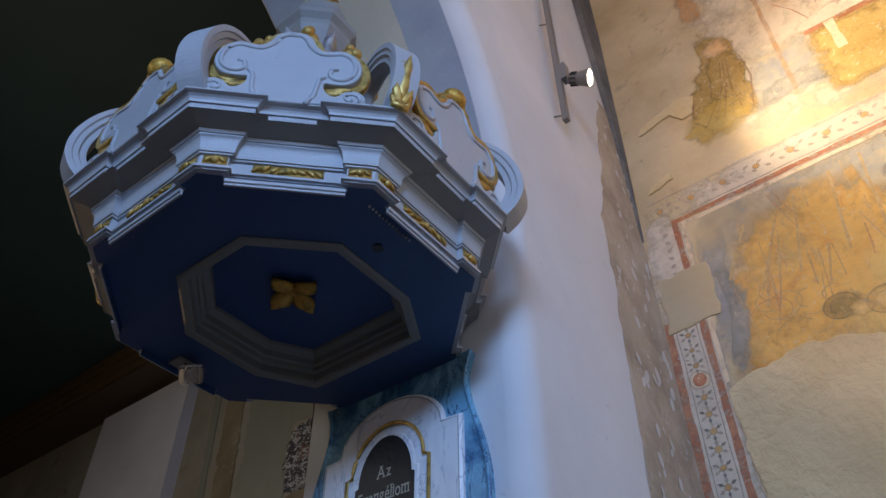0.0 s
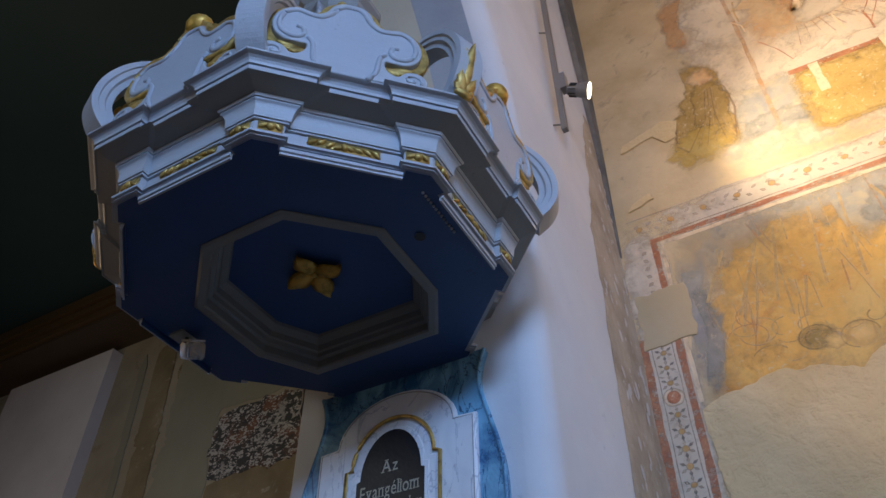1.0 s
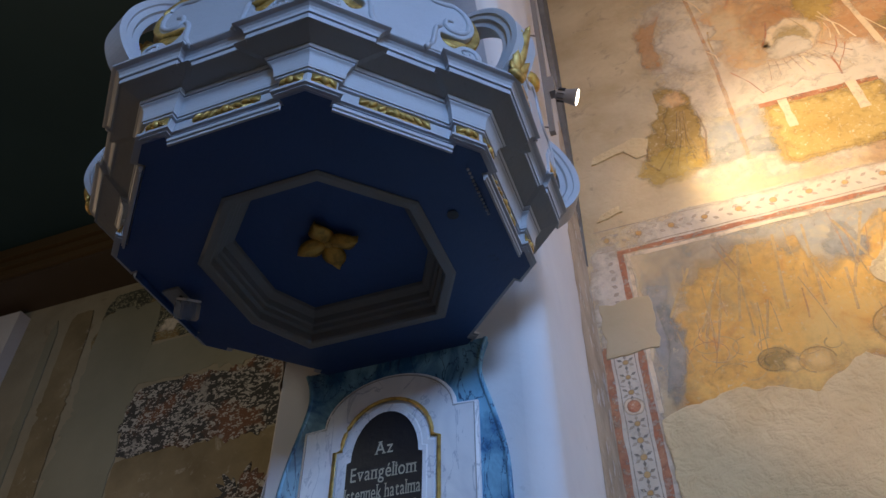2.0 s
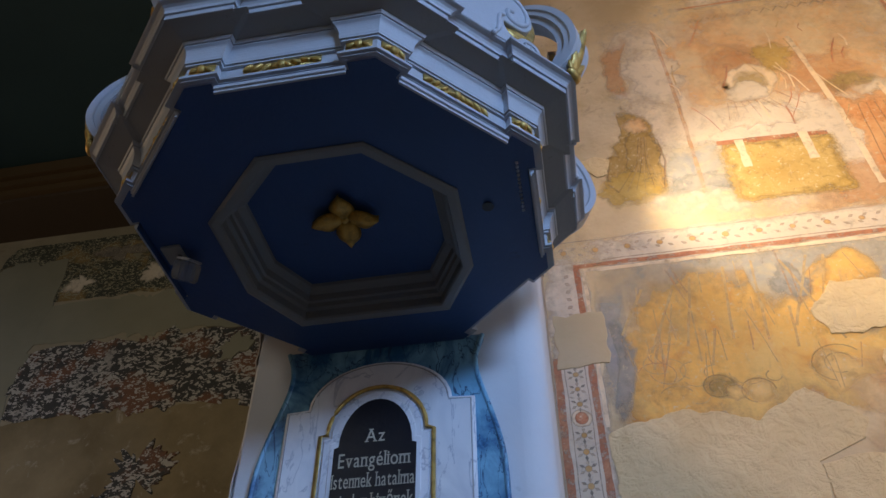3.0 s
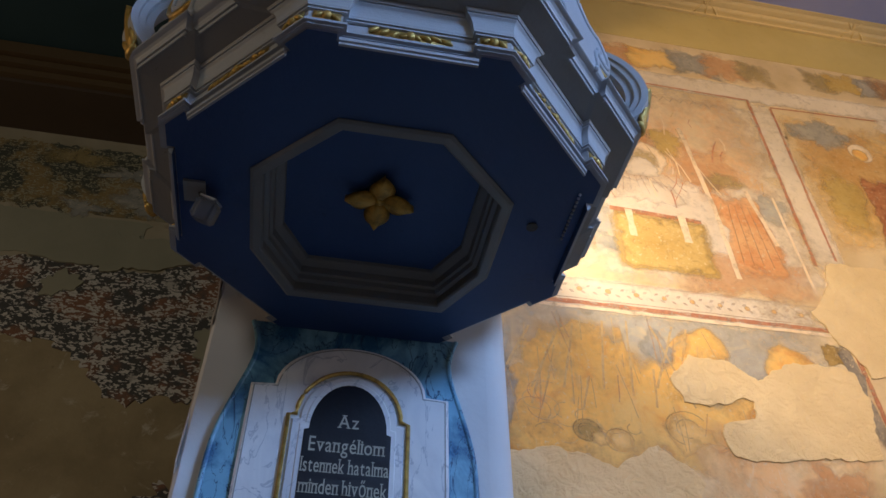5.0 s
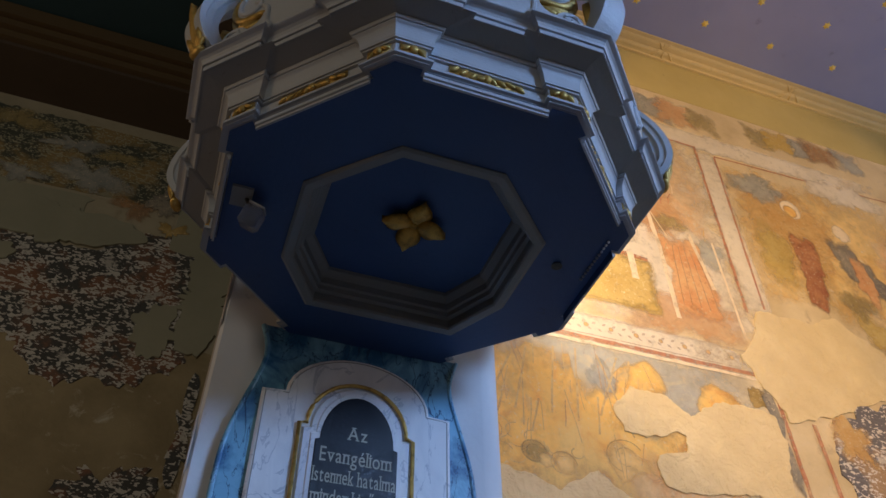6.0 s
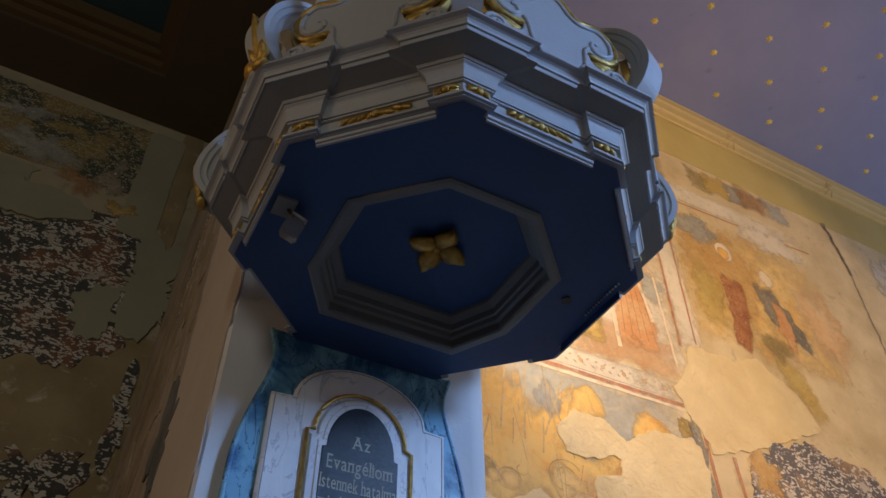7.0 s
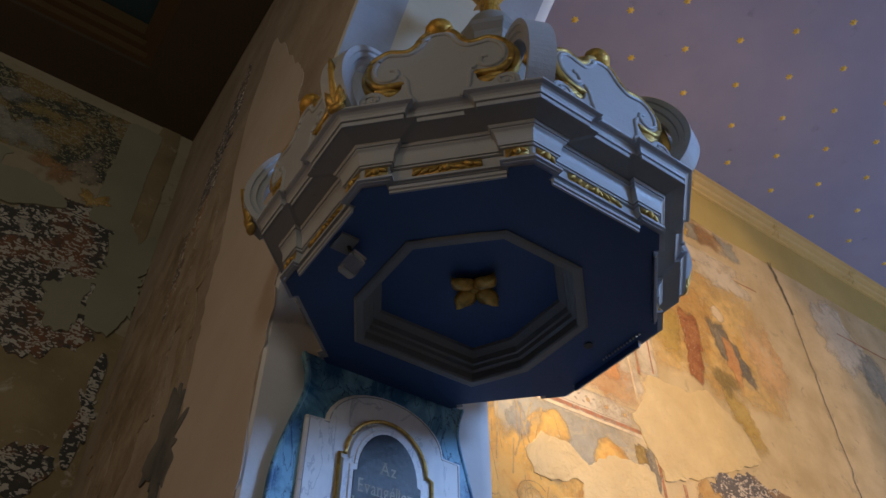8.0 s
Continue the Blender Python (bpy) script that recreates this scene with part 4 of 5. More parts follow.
for k in range(70):
    z = chips.uniform(2.8, 6.6)
    y = min(4.24, 3.56 + 0.05 * (z - 3) + 0.16 * max(0, z - 5.2) + chips.uniform(0.02, 0.6))
    r = chips.uniform(0.012, 0.045)
    ring = outline(y, z, 1.3 * r, 2.6 * r, "ellipse", 0.02, chips.uniform(-30, 30), 12, k)
    ring = [(min(q[0], 4.28), q[1]) for q in ring]
    bm.faces.new([bm.verts.new((EAST + 0.0085 + 0.0004 * (k % 9), q[0], q[1])) for q in ring])
held(part("plaster_chips", bm, CHIP), None).parent = old_strip
bpy.data.objects["plaster_chips"]["kind"] = "stuff"
bm = bmesh.new()
rows = [(5.55, 4.27, 0.005), (6.0, 4.24, 0.015), (6.7, 4.18, 0.03), (7.5, 4.08, 0.04), (8.3, 3.97, 0.05), (9.2, 3.88, 0.05), (11.1, 3.80, 0.05)]
path = smooth_path([(z, y, d) for z, y, d in rows], 5)
loft(bm, [[(EAST + 0.004, y, z), (EAST + 0.008 + d, y + 0.02, z), (EAST + 0.012 + d, FRESCO_Y - 0.004, z)] for z, y, d in path], closed=False)
tagged(part("stone_rib", bm, STONE), "dark grey weathered stone rib in the wall corner", "stone rib", kind="structure")

# dark room wall: banded remains
nave = empty("wall_fresco", "dim green and black fresco remains under the ceiling", "fresco", (-6, NAVE_N, 8))
coat("green_ground", outline(-6.0, 8.80, 6.2, 1.15, "rect", 0.04, 0, 160, 100), MOTTLE, nave, "nave", 0.006)
for i, (x, z, w, h, m) in enumerate([(-7.2, 9.05, 1.4, 0.30, DARKGREY), (-5.6, 9.15, 1.2, 0.3, OLIVE_THIN), (-6.6, 8.6, 0.5, 0.35, WHITE_LIME), (-7.6, 8.55, 0.4, 0.3, WHITE_LIME), (-4.6, 8.5, 1.1, 0.5, GREYBLUE), (-4.0, 8.2, 0.6, 0.3, BROWN_THIN),
                                     (-4.9, 8.95, 0.9, 0.3, GREYBLUE), (-4.3, 8.95, 0.6, 0.25, OLIVE_THIN), (-3.7, 8.4, 0.35, 0.7, DARKGREY), (-5.3, 8.3, 0.6, 0.25, GREYBLUE), (-3.55, 7.9, 0.35, 0.4, OLIVE)]):
    sheet("paint_remnant", outline(x, z, w, h, "ellipse", 0.10, seed=101 + i), m, nave, "nave", lift=0.012 + 0.001 * i)
hack = empty("wall_fresco", "hacked fresco band with white chips on red and black", "fresco", (-6, NAVE_N, 7))
coat("hacked_ground", outline(-6.25, 6.92, 3.5, 1.06, "rect", 0.07, 0, 160, 120), FLECK, hack, "nave", 0.010, 0.006)
coat("hacked_ground", shape([(-4.95, 7.32), (-4.3, 7.45), (-3.8, 7.72), (-3.37, 7.9), (-3.15, 7.75), (-3.25, 7.05), (-2.98, 6.4), (-3.11, 6.0), (-3.36, 5.88), (-4.3, 5.74), (-4.7, 6.15), (-4.95, 6.3)], 0.07, 121), FLECK, hack, "nave", 0.010, 0.004)
coat("hacked_ground", outline(-6.05, 5.55, 0.8, 0.6, "ellipse", 0.16, 20, 90, 122), FLECK, hack, "nave", 0.008, 0.012)
coat("hacked_ground", outline(-6.5, 5.0, 0.6, 0.5, "ellipse", 0.14, 0, 90, 123), FLECK, hack, "nave", 0.008, 0.012)
coat("hacked_ground", outline(-2.86, 5.45, 0.16, 1.3, "ellipse", 0.08, 0, 90, 124), FLECK, hack, "nave", 0.008, 0.012)
coat("hacked_ground", outline(-3.42, 4.70, 0.65, 0.5, "ellipse", 0.14, 0, 90, 125), FLECK, hack, "nave", 0.008, 0.012)
coat("hacked_ground", outline(-7.75, 7.0, 0.8, 0.9, "lozenge", 0.05, 35, 90, 126), FLECK, hack, "nave", 0.010, 0.009)
repair(outline(-6.55, 7.84, 4.2, 0.66, "rect", 0.05, 0, 160, 130), GREY_PLASTER, "nave", "flat grey plaster repair band on the dim wall", 0.008, 0.0)
repair(outline(-4.75, 7.66, 2.0, 0.52, "ellipse", 0.05, 4, 90, 131), GREY_PLASTER, "nave", "smooth grey plaster repair between fresco remains", 0.006, 0.026)
repair(outline(-2.98, 7.0, 0.55, 1.45, "ellipse", 0.10, 0, 90, 132), GREY_PLASTER, "nave", "smooth grey plaster repair between fresco remains", 0.006, 0.022)
repair(outline(-3.40, 6.53, 0.42, 0.62, "ellipse", 0.06, 0, 90, 133), GREY_PLASTER, "nave", "smooth grey plaster repair between fresco remains", 0.006, 0.022)
repair(outline(-5.2, 7.1, 0.4, 0.36, "ellipse", 0.06, 0, 90, 134), GREY_PLASTER, "nave", "smooth grey plaster repair between fresco remains", 0.006, 0.022)
repair(outline(-8.55, 7.2, 1.1, 3.6, "rect", 0.06, 0, 120, 135), GREY_PLASTER, "nave", "tall grey plaster field on the dim wall", 0.008, 0.0)
bare = coat("bare_plaster", outline(-5.2, 4.6, 5.6, 3.6, "rect", 0.04, 0, 160, 140), LEFT_BROWN, None, "nave", 0.003)
tagged(bare, "brown bare plaster under the hacked fresco band", "plaster patch", "plaster repairs")
tagged(coat("plaster_patch", outline(-3.30, 8.5, 0.42, 1.75, "rect", 0.012, 0, 90, 141), GREY_PLASTER, None, "nave", 0.02), "upright olive grey plaster panel beside the corner", "plaster patch", "plaster repairs")
# brown plaster strip; its dark tone also stands in for shadow in the corner
tagged(coat("plaster_patch", outline(-3.02, 8.5, 0.30, 2.2, "rect", 0.01, 0, 60, 142), LEFT_BROWN, None, "nave", 0.012), "narrow brown plaster strip, painting in the shade of the wall corner", "plaster patch", "plaster repairs")
slab("wall_pier", (-13.3, NAVE_N - 0.22, 0), (-10.7, NAVE_N, 9.40), WHITE_WALL, "plain white limewashed pier on the dim wall", "pier")
for x, w, m, lab in ((-9.95, 0.16, GREY_PLASTER, "grey painted shaft band on the dim wall"), (-9.45, 0.45, LEFT_BROWN, "brown bare plaster strip on the dim wall")):
    tagged(coat("plaster_patch", outline(x, 7.4, w, 3.6, "rect", 0.03, 3, 120, 150 + x), m, None, "nave", 0.02), lab, "plaster patch", "plaster repairs")
# west face of the arch wall: rough plaster scars
scar = empty("wall_scar", "long rough dark scars in the brown plaster", "wall scar", (WEST, 4, 5))
for i, (y, z, w, h, t, m) in enumerate([(3.98, 6.5, 0.30, 2.1, 8, FLECK_GREY), (4.5, 4.7, 1.5, 2.6, -12, STREAK), (3.45, 4.6, 0.20, 2.0, -8, STREAK), (3.75, 4.3, 0.16, 1.2, -14, SCAR), (3.18, 3.40, 0.34, 0.55, -30, STONE), (4.2, 5.3, 0.14, 1.0, -6, FLECK_GREY), (4.7, 3.6, 0.5, 1.2, -10, SCAR)]):
    coat("rough_patch", outline(1.168 * y + 0.06, 1.168 * z - 0.25, 1.17 * w, 1.17 * h, "ellipse", 0.12, t, 90, 160 + i), m, scar, "west_face", 0.008 + 0.001 * i)
tagged(coat("plaster_patch", shape([(2.44, 1.2), (2.44, 4.6), (2.75, 6.2), (3.75, 8.0), (4.0, 7.1), (3.78, 5.6), (3.62, 3.95), (3.5, 1.2)], 0.03, 171), SMOOTH, None, "west_face", 0.006), "smooth rosy plaster band along the arch edge", "plaster patch", "plaster repairs")

# ---- pulpit canopy ----
CX, CY, AP, PROUD = -2.105, 1.665, 0.735, 0.026
FACETS = [-225, -180, -135, -90, -45, 0, 45]
REAR, BOARD_Z = 0.742, 3.603
canopy = empty("pulpit_canopy", "white octagonal pulpit canopy with gilded carving and blue underside", "pulpit canopy", (CX, CY, 3.57))
canopy_inv = Matrix.Translation((-CX, -CY, -3.57))


def cpart(name, bm, m, parent=canopy, label="", smooth=False):
    ob = part(name, bm, m, parent, label, smooth)
    if parent is canopy:
        ob.matrix_parent_inverse = canopy_inv
    return ob


def ring_line(p, half, shrink):
    """Plan of one moulding course: seven sides, cut off at the wall, with corner pieces standing proud of the middle."""
    out = []
    last = len(FACETS) - 1
    root = math.sqrt(0.5)
    reach = [AP + PROUD + (0.7 * p if p > 0 and k in (0, last) else p) for k in range(last + 1)]      # the two rear sides project less
    for k, deg in enumerate(FACETS):
        a = radians(deg)
        n, t = np.array((math.cos(a), math.sin(a))), np.array((-math.sin(a), math.cos(a)))
        hw = max(0.02, half - shrink * p)
        far, near = reach[k], reach[k] - PROUD
        cut = (REAR - far * root) / root      # where the two rear sides meet the wall
        lo = -cut if k == 0 else -(reach[k - 1] - far * root) / root
        hi = cut if k == last else (reach[k + 1] - far * root) / root
        l, h = max(-hw, lo + 0.002), min(hw, hi - 0.002)
        out += [n * far + t * lo, n * far + t * l, n * near + t * l, n * near + t * h, n * far + t * h]
        if k == last:
            out.append(n * far + t * hi)
    return [(CX + q[0], CY + q[1]) for q in out]


def course(name, prof, half, m, shrink=1.0, p0=0.0, label=""):
    bm = bmesh.new()
    prof = [(p, 3.574 + 0.94 * (z - 3.574)) for p, z in prof]
    rings = [[(x, y, z) for x, y in ring_line(p, half + p0, shrink)] for p, z in prof]
    loft(bm, rings, closed=False)
    return cpart(name, bm, m, label=label)


base_prof = [(-0.034, 3.6065), (-0.025, 3.6065), (-0.025, 3.613), (-0.011, 3.6135), (-0.011, 3.615), (0.002, 3.6152), (0.002, 3.618), (-0.006, 3.6185), (-0.006, 3.6215), (0.012, 3.622), (0.012, 3.634), (-0.004, 3.638), (-0.004, 3.640)]
course("base_moulding", base_prof, 0.205, WOOD_WHITE, label="stepped white base moulding")
course("frieze", [(-0.004, 3.640), (-0.004, 3.698)], 0.205, WOOD_WHITE)
cove = [(-0.016, 3.695), (-0.016, 3.699), (0.006, 3.700), (0.006, 3.708), (-0.002, 3.7083), (-0.002, 3.7097), (0.012, 3.710), (0.012, 3.717)]
cove += [(0.042 - 0.028 * math.cos(a), 3.717 + 0.070 * math.sin(a)) for a in np.linspace(0.1, 1.4, 7)]
cove += [(0.043, 3.790), (0.043, 3.796), (0.034, 3.7963), (0.034, 3.7987), (0.049, 3.799), (0.056, 3.808), (0.056, 3.816)]
cove = [(p, z) if z < 3.7175 else (0.012 + 0.68 * (p - 0.012), 3.717 + 0.86 * (z - 3.717)) for p, z in cove]
course("cove", cove, 0.205, WOOD_WHITE, label="white hollow moulding")
# white soffit coloured grey: the shade under the cornice is in its colour
course("soffit", [(0.0419, 3.8021), (0.09, 3.811), (0.118, 3.816)], 0.205, WOOD_GREY_AND_SHADE, label="flat soffit of the white cornice, its shade painted in grey")
corona = [(0.114, 3.818), (0.122, 3.814), (0.122, 3.838), (0.112, 3.8385), (0.112, 3.8415), (0.128, 3.842), (0.128, 3.845)]
corona += [(0.128 + 0.030 * (1 - math.cos(a)), 3.845 + 0.028 * math.sin(a)) for a in np.linspace(0, 1.5, 5)]
corona += [(0.161, 3.875), (0.161, 3.884), (0.12, 3.888), (0.0, 3.888)]
course("cornice", corona, 0.21, WOOD_WHITE, p0=0.045, label="projecting white cornice with broken corners")


def oct_ring(ap, z, cx, cy):
    r = ap / math.cos(radians(22.5))
    return [(cx + r * math.cos(a), cy + r * math.sin(a), z) for a in (radians(22.5 + 45 * k) for k in range(8))]


def board_outline(p, z):
    return [(x, y, z) for x, y in ring_line(p, 0.205, 1.0)]


PANEL = [(-0.190, -0.440), (0.190, -0.440), (0.465, -0.172), (0.460, 0.240), (0.320, 0.490), (-0.320, 0.490), (-0.470, 0.235), (-0.470, -0.172)]


def panel_ring(inset, z):
    """The long octagon of the sunken panel, drawn in by an even margin."""
    out = []
    for i, q in enumerate(PANEL):
        a, b, c = np.array(PANEL[i - 1]), np.array(q), np.array(PANEL[(i + 1) % len(PANEL)])
        u, v = (b - a) / np.hypot(*(b - a)), (c - b) / np.hypot(*(c - b))
        n1, n2 = np.array((-u[1], u[0])), np.array((-v[1], v[0]))
        m = (n1 + n2) / (1 + n1 @ n2)
        out.append((CX + b[0] + inset * m[0], CY + b[1] + inset * m[1], z))
    return out


# blue underside with the opening of the sunken panel
bm = bmesh.new()
edges = []
for loop in (board_outline(-0.014, BOARD_Z), panel_ring(0.02, BOARD_Z)):
    vs = [bm.verts.new(q) for q in loop]
    edges += [bm.edges.new((vs[i - 1], vs[i])) for i in range(len(vs))]
bmesh.ops.triangle_fill(bm, use_beauty=True, edges=edges)
cpart("soffit_board", bm, BLUE, label="dark blue painted underside board")
bm = bmesh.new()
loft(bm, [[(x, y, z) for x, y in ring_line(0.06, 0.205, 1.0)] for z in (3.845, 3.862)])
cpart("top_board", bm, WOOD_GREY_AND_SHADE)
bm = bmesh.new()
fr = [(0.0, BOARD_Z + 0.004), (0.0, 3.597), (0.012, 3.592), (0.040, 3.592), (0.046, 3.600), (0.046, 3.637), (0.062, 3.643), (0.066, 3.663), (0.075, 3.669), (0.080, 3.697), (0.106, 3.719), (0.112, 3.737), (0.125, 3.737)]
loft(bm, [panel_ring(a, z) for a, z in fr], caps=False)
# frame colour carries the shade under the canopy
cpart("panel_frame", bm, WOOD_WHITE_SHADED, label="stepped octagonal panel frame, white paint greyed as shade")
bm = bmesh.new()
loft(bm, [panel_ring(0.108, 3.733), panel_ring(0.108, 3.75)])
cpart("panel", bm, BLUE, label="dark blue sunken octagonal panel")


def petal_mesh(length, width, curl, thick=0.012, lobes=0.0):
    """A carved leaf along +x, bulging toward +z."""
    bm = bmesh.new()
    rows = []
    for i in range(9):
        t = i / 8
        w = width * (math.sin(math.pi * min(1, 0.12 + 0.9 * t)) ** 0.7) * (1 + lobes * math.cos(t * 16))
        x, z0 = length * t, curl * math.sin(t * 2.2)
        rows.append([(x, w * s, z0 + thick * 2.2 * (1 - s * s) - 0.3 * thick * math.cos(s * 9)) for s in np.linspace(-1, 1, 7)] + [(x, 0, z0 - thick)])
    loft(bm, rows)
    return bm


rosette = cpart("rosette", (lambda b: (ball(b, (CX - 0.005, CY + 0.010, 3.719), 0.022), b)[1])(bmesh.new()), DULL_GOLD, label="gilded four-leaf rosette", smooth=True)
for k in range(4):
    bm = petal_mesh(0.118, 0.050, 0.024, 0.011)
    bmesh.ops.transform(bm, matrix=Matrix.Translation((CX - 0.005, CY + 0.010, 3.727)) @ pose(0, 0, 0, 0, 0, 3 + 90 * k) @ pose(0.014, 0, 0, 180, 0, 0), verts=bm.verts)
    part("petal", bm, DULL_GOLD, rosette, smooth=True)
# round knot hole and a bead chain near the edge
bm = bmesh.new()
bmesh.ops.create_cone(bm, cap_ends=True, segments=14, radius1=0.022, radius2=0.018, depth=0.01, matrix=Matrix.Translation((CX + 0.56, CY - 0.07, BOARD_Z - 0.002)))
cpart("plug", bm, DARK_METAL, label="dark round plug in the underside")
bm = bmesh.new()
for k in range(13):
    ball(bm, (CX + 0.685, CY - 0.26 + 0.019 * k, BOARD_Z - 0.007), 0.0062, seg=6)
cpart("bead_chain", bm, SILVER, label="thin metal bead chain along the underside")


# gilded carving in the frieze
def carved_strip(length, seed):
    bm = bmesh.new()
    box(bm, (-length / 2, 0, -0.025), (length / 2, 0.004, 0.025))
    rnd = random.Random(seed)
    ball(bm, (0, -0.004, 0.002), 0.017, (1, 0.8, 1), 8)
    k = int(length / 0.03)
    for i in range(k):
        u = -length / 2 + length * (i + 0.5) / k
        lean = math.copysign(35, u) + rnd.uniform(-15, 15)
        made = bmesh.ops.create_uvsphere(bm, u_segments=8, v_segments=6, radius=0.02)["verts"]
        bmesh.ops.transform(bm, matrix=Matrix.Translation((u, -0.003, rnd.uniform(-0.006, 0.008))) @ pose(0, 0, 0, 0, lean, 0) @ Matrix.Diagonal((1.15, 0.5, 0.42, 1)), verts=made)
    return bm


def on_facet(deg, u, off, z):
    """Pose at a facet: x runs along it, y points into the canopy."""
    a = radians(deg)
    return Matrix.Translation((CX + off * math.cos(a) - u * math.sin(a), CY + off * math.sin(a) + u * math.cos(a), z)) @ pose(0, 0, 0, 0, 0, deg + 90)


for k, deg in enumerate(FACETS):
    if k in (0, 6):      # the sides against the wall are plain
        continue
    bm = bmesh.new()
    prof = [(0.006, 3.612), (0.006, 3.5745), (-0.002, 3.5745), (-0.002, 3.584), (-0.009, 3.586), (-0.009, 3.601), (0.004, 3.6025), (0.004, 3.612)]
    loft(bm, [[(u, y + 0.004, z) for y, z in prof] for u in (-0.212, 0.212)])
    for f in bm.faces:
        f.material_index = 1 if min(v.co.y for v in f.verts) > 0.008 else 0
    bmesh.ops.transform(bm, matrix=on_facet(deg, 0.0, AP, 0.0), verts=bm.verts)
    cpart("base_strip", bm, [WOOD_WHITE, BLUE])
    bm = carved_strip(0.255, 5 + k)
    bmesh.ops.transform(bm, matrix=on_facet(deg, 0.0, AP + 0.001, 3.663), verts=bm.verts)
    cpart("carving", bm, GOLD, label="gilded leaf carving", smooth=True)
    for s in (-1, 1):
        bm = carved_strip(0.085, 30 + k)
        bmesh.ops.transform(bm, matrix=on_facet(deg, s * (0.205 + 0.052), AP + PROUD + 0.001, 3.663), verts=bm.verts)
        cpart("carving", bm, GOLD, smooth=True)


# crest: a scrolled cartouche on each side
HALF = [(0.0, -0.003), (0.084, -0.003), (0.094, 0.001), (0.15, 0.004), (0.235, 0.0), (0.284, 0.022), (0.296, 0.058), (0.270, 0.090), (0.228, 0.084), (0.196, 0.050), (0.160, 0.060), (0.138, 0.098), (0.142, 0.134), (0.178, 0.134),
        (0.228, 0.140), (0.264, 0.184), (0.272, 0.245), (0.250, 0.308), (0.200, 0.345), (0.155, 0.336), (0.120, 0.335), (0.086, 0.368), (0.066, 0.415), (0.036, 0.442), (0.0, 0.446)]


def cart_outline(grow=0.0, keep=-9.0):
    """Outline of the cartouche board, grown outward above the height keep."""
    pts = [tuple(p) for p in smooth_path(HALF, 4)]
    full = pts + [(-x, z) for x, z in pts[-2:0:-1]]
    out = []
    for i, p in enumerate(full):
        a, b = np.array(full[i - 2]), np.array(full[(i + 2) % len(full)])
        d = b - a
        nrm = np.array((d[1], -d[0])) / (np.hypot(*d) + 1e-9)
        g = grow if p[1] > keep else -0.02
        out.append(tuple(np.array(p) + nrm * g))
    return out


def board(pts, half_thick, bevel, name, material):
    """A filled flat outline with rounded edges, as a mesh in the x-z plane."""
    cu = bpy.data.curves.new(name, "CURVE")
    cu.dimensions, cu.fill_mode, cu.extrude, cu.bevel_depth, cu.bevel_resolution = "2D", "BOTH", half_thick - bevel, bevel, 2
    sp = cu.splines.new("POLY")
    sp.points.add(len(pts) - 1)
    for q, (x, z) in zip(sp.points, pts):
        q.co = (x, z, 0, 1)
    sp.use_cyclic_u = True
    tmp = new(name, cu)
    me = bpy.data.meshes.new_from_object(tmp)
    bpy.data.objects.remove(tmp)
    me.transform(pose(0, 0, 0, 90, 0, 0))
    me.materials.clear()
    me.materials.append(material)
    return me


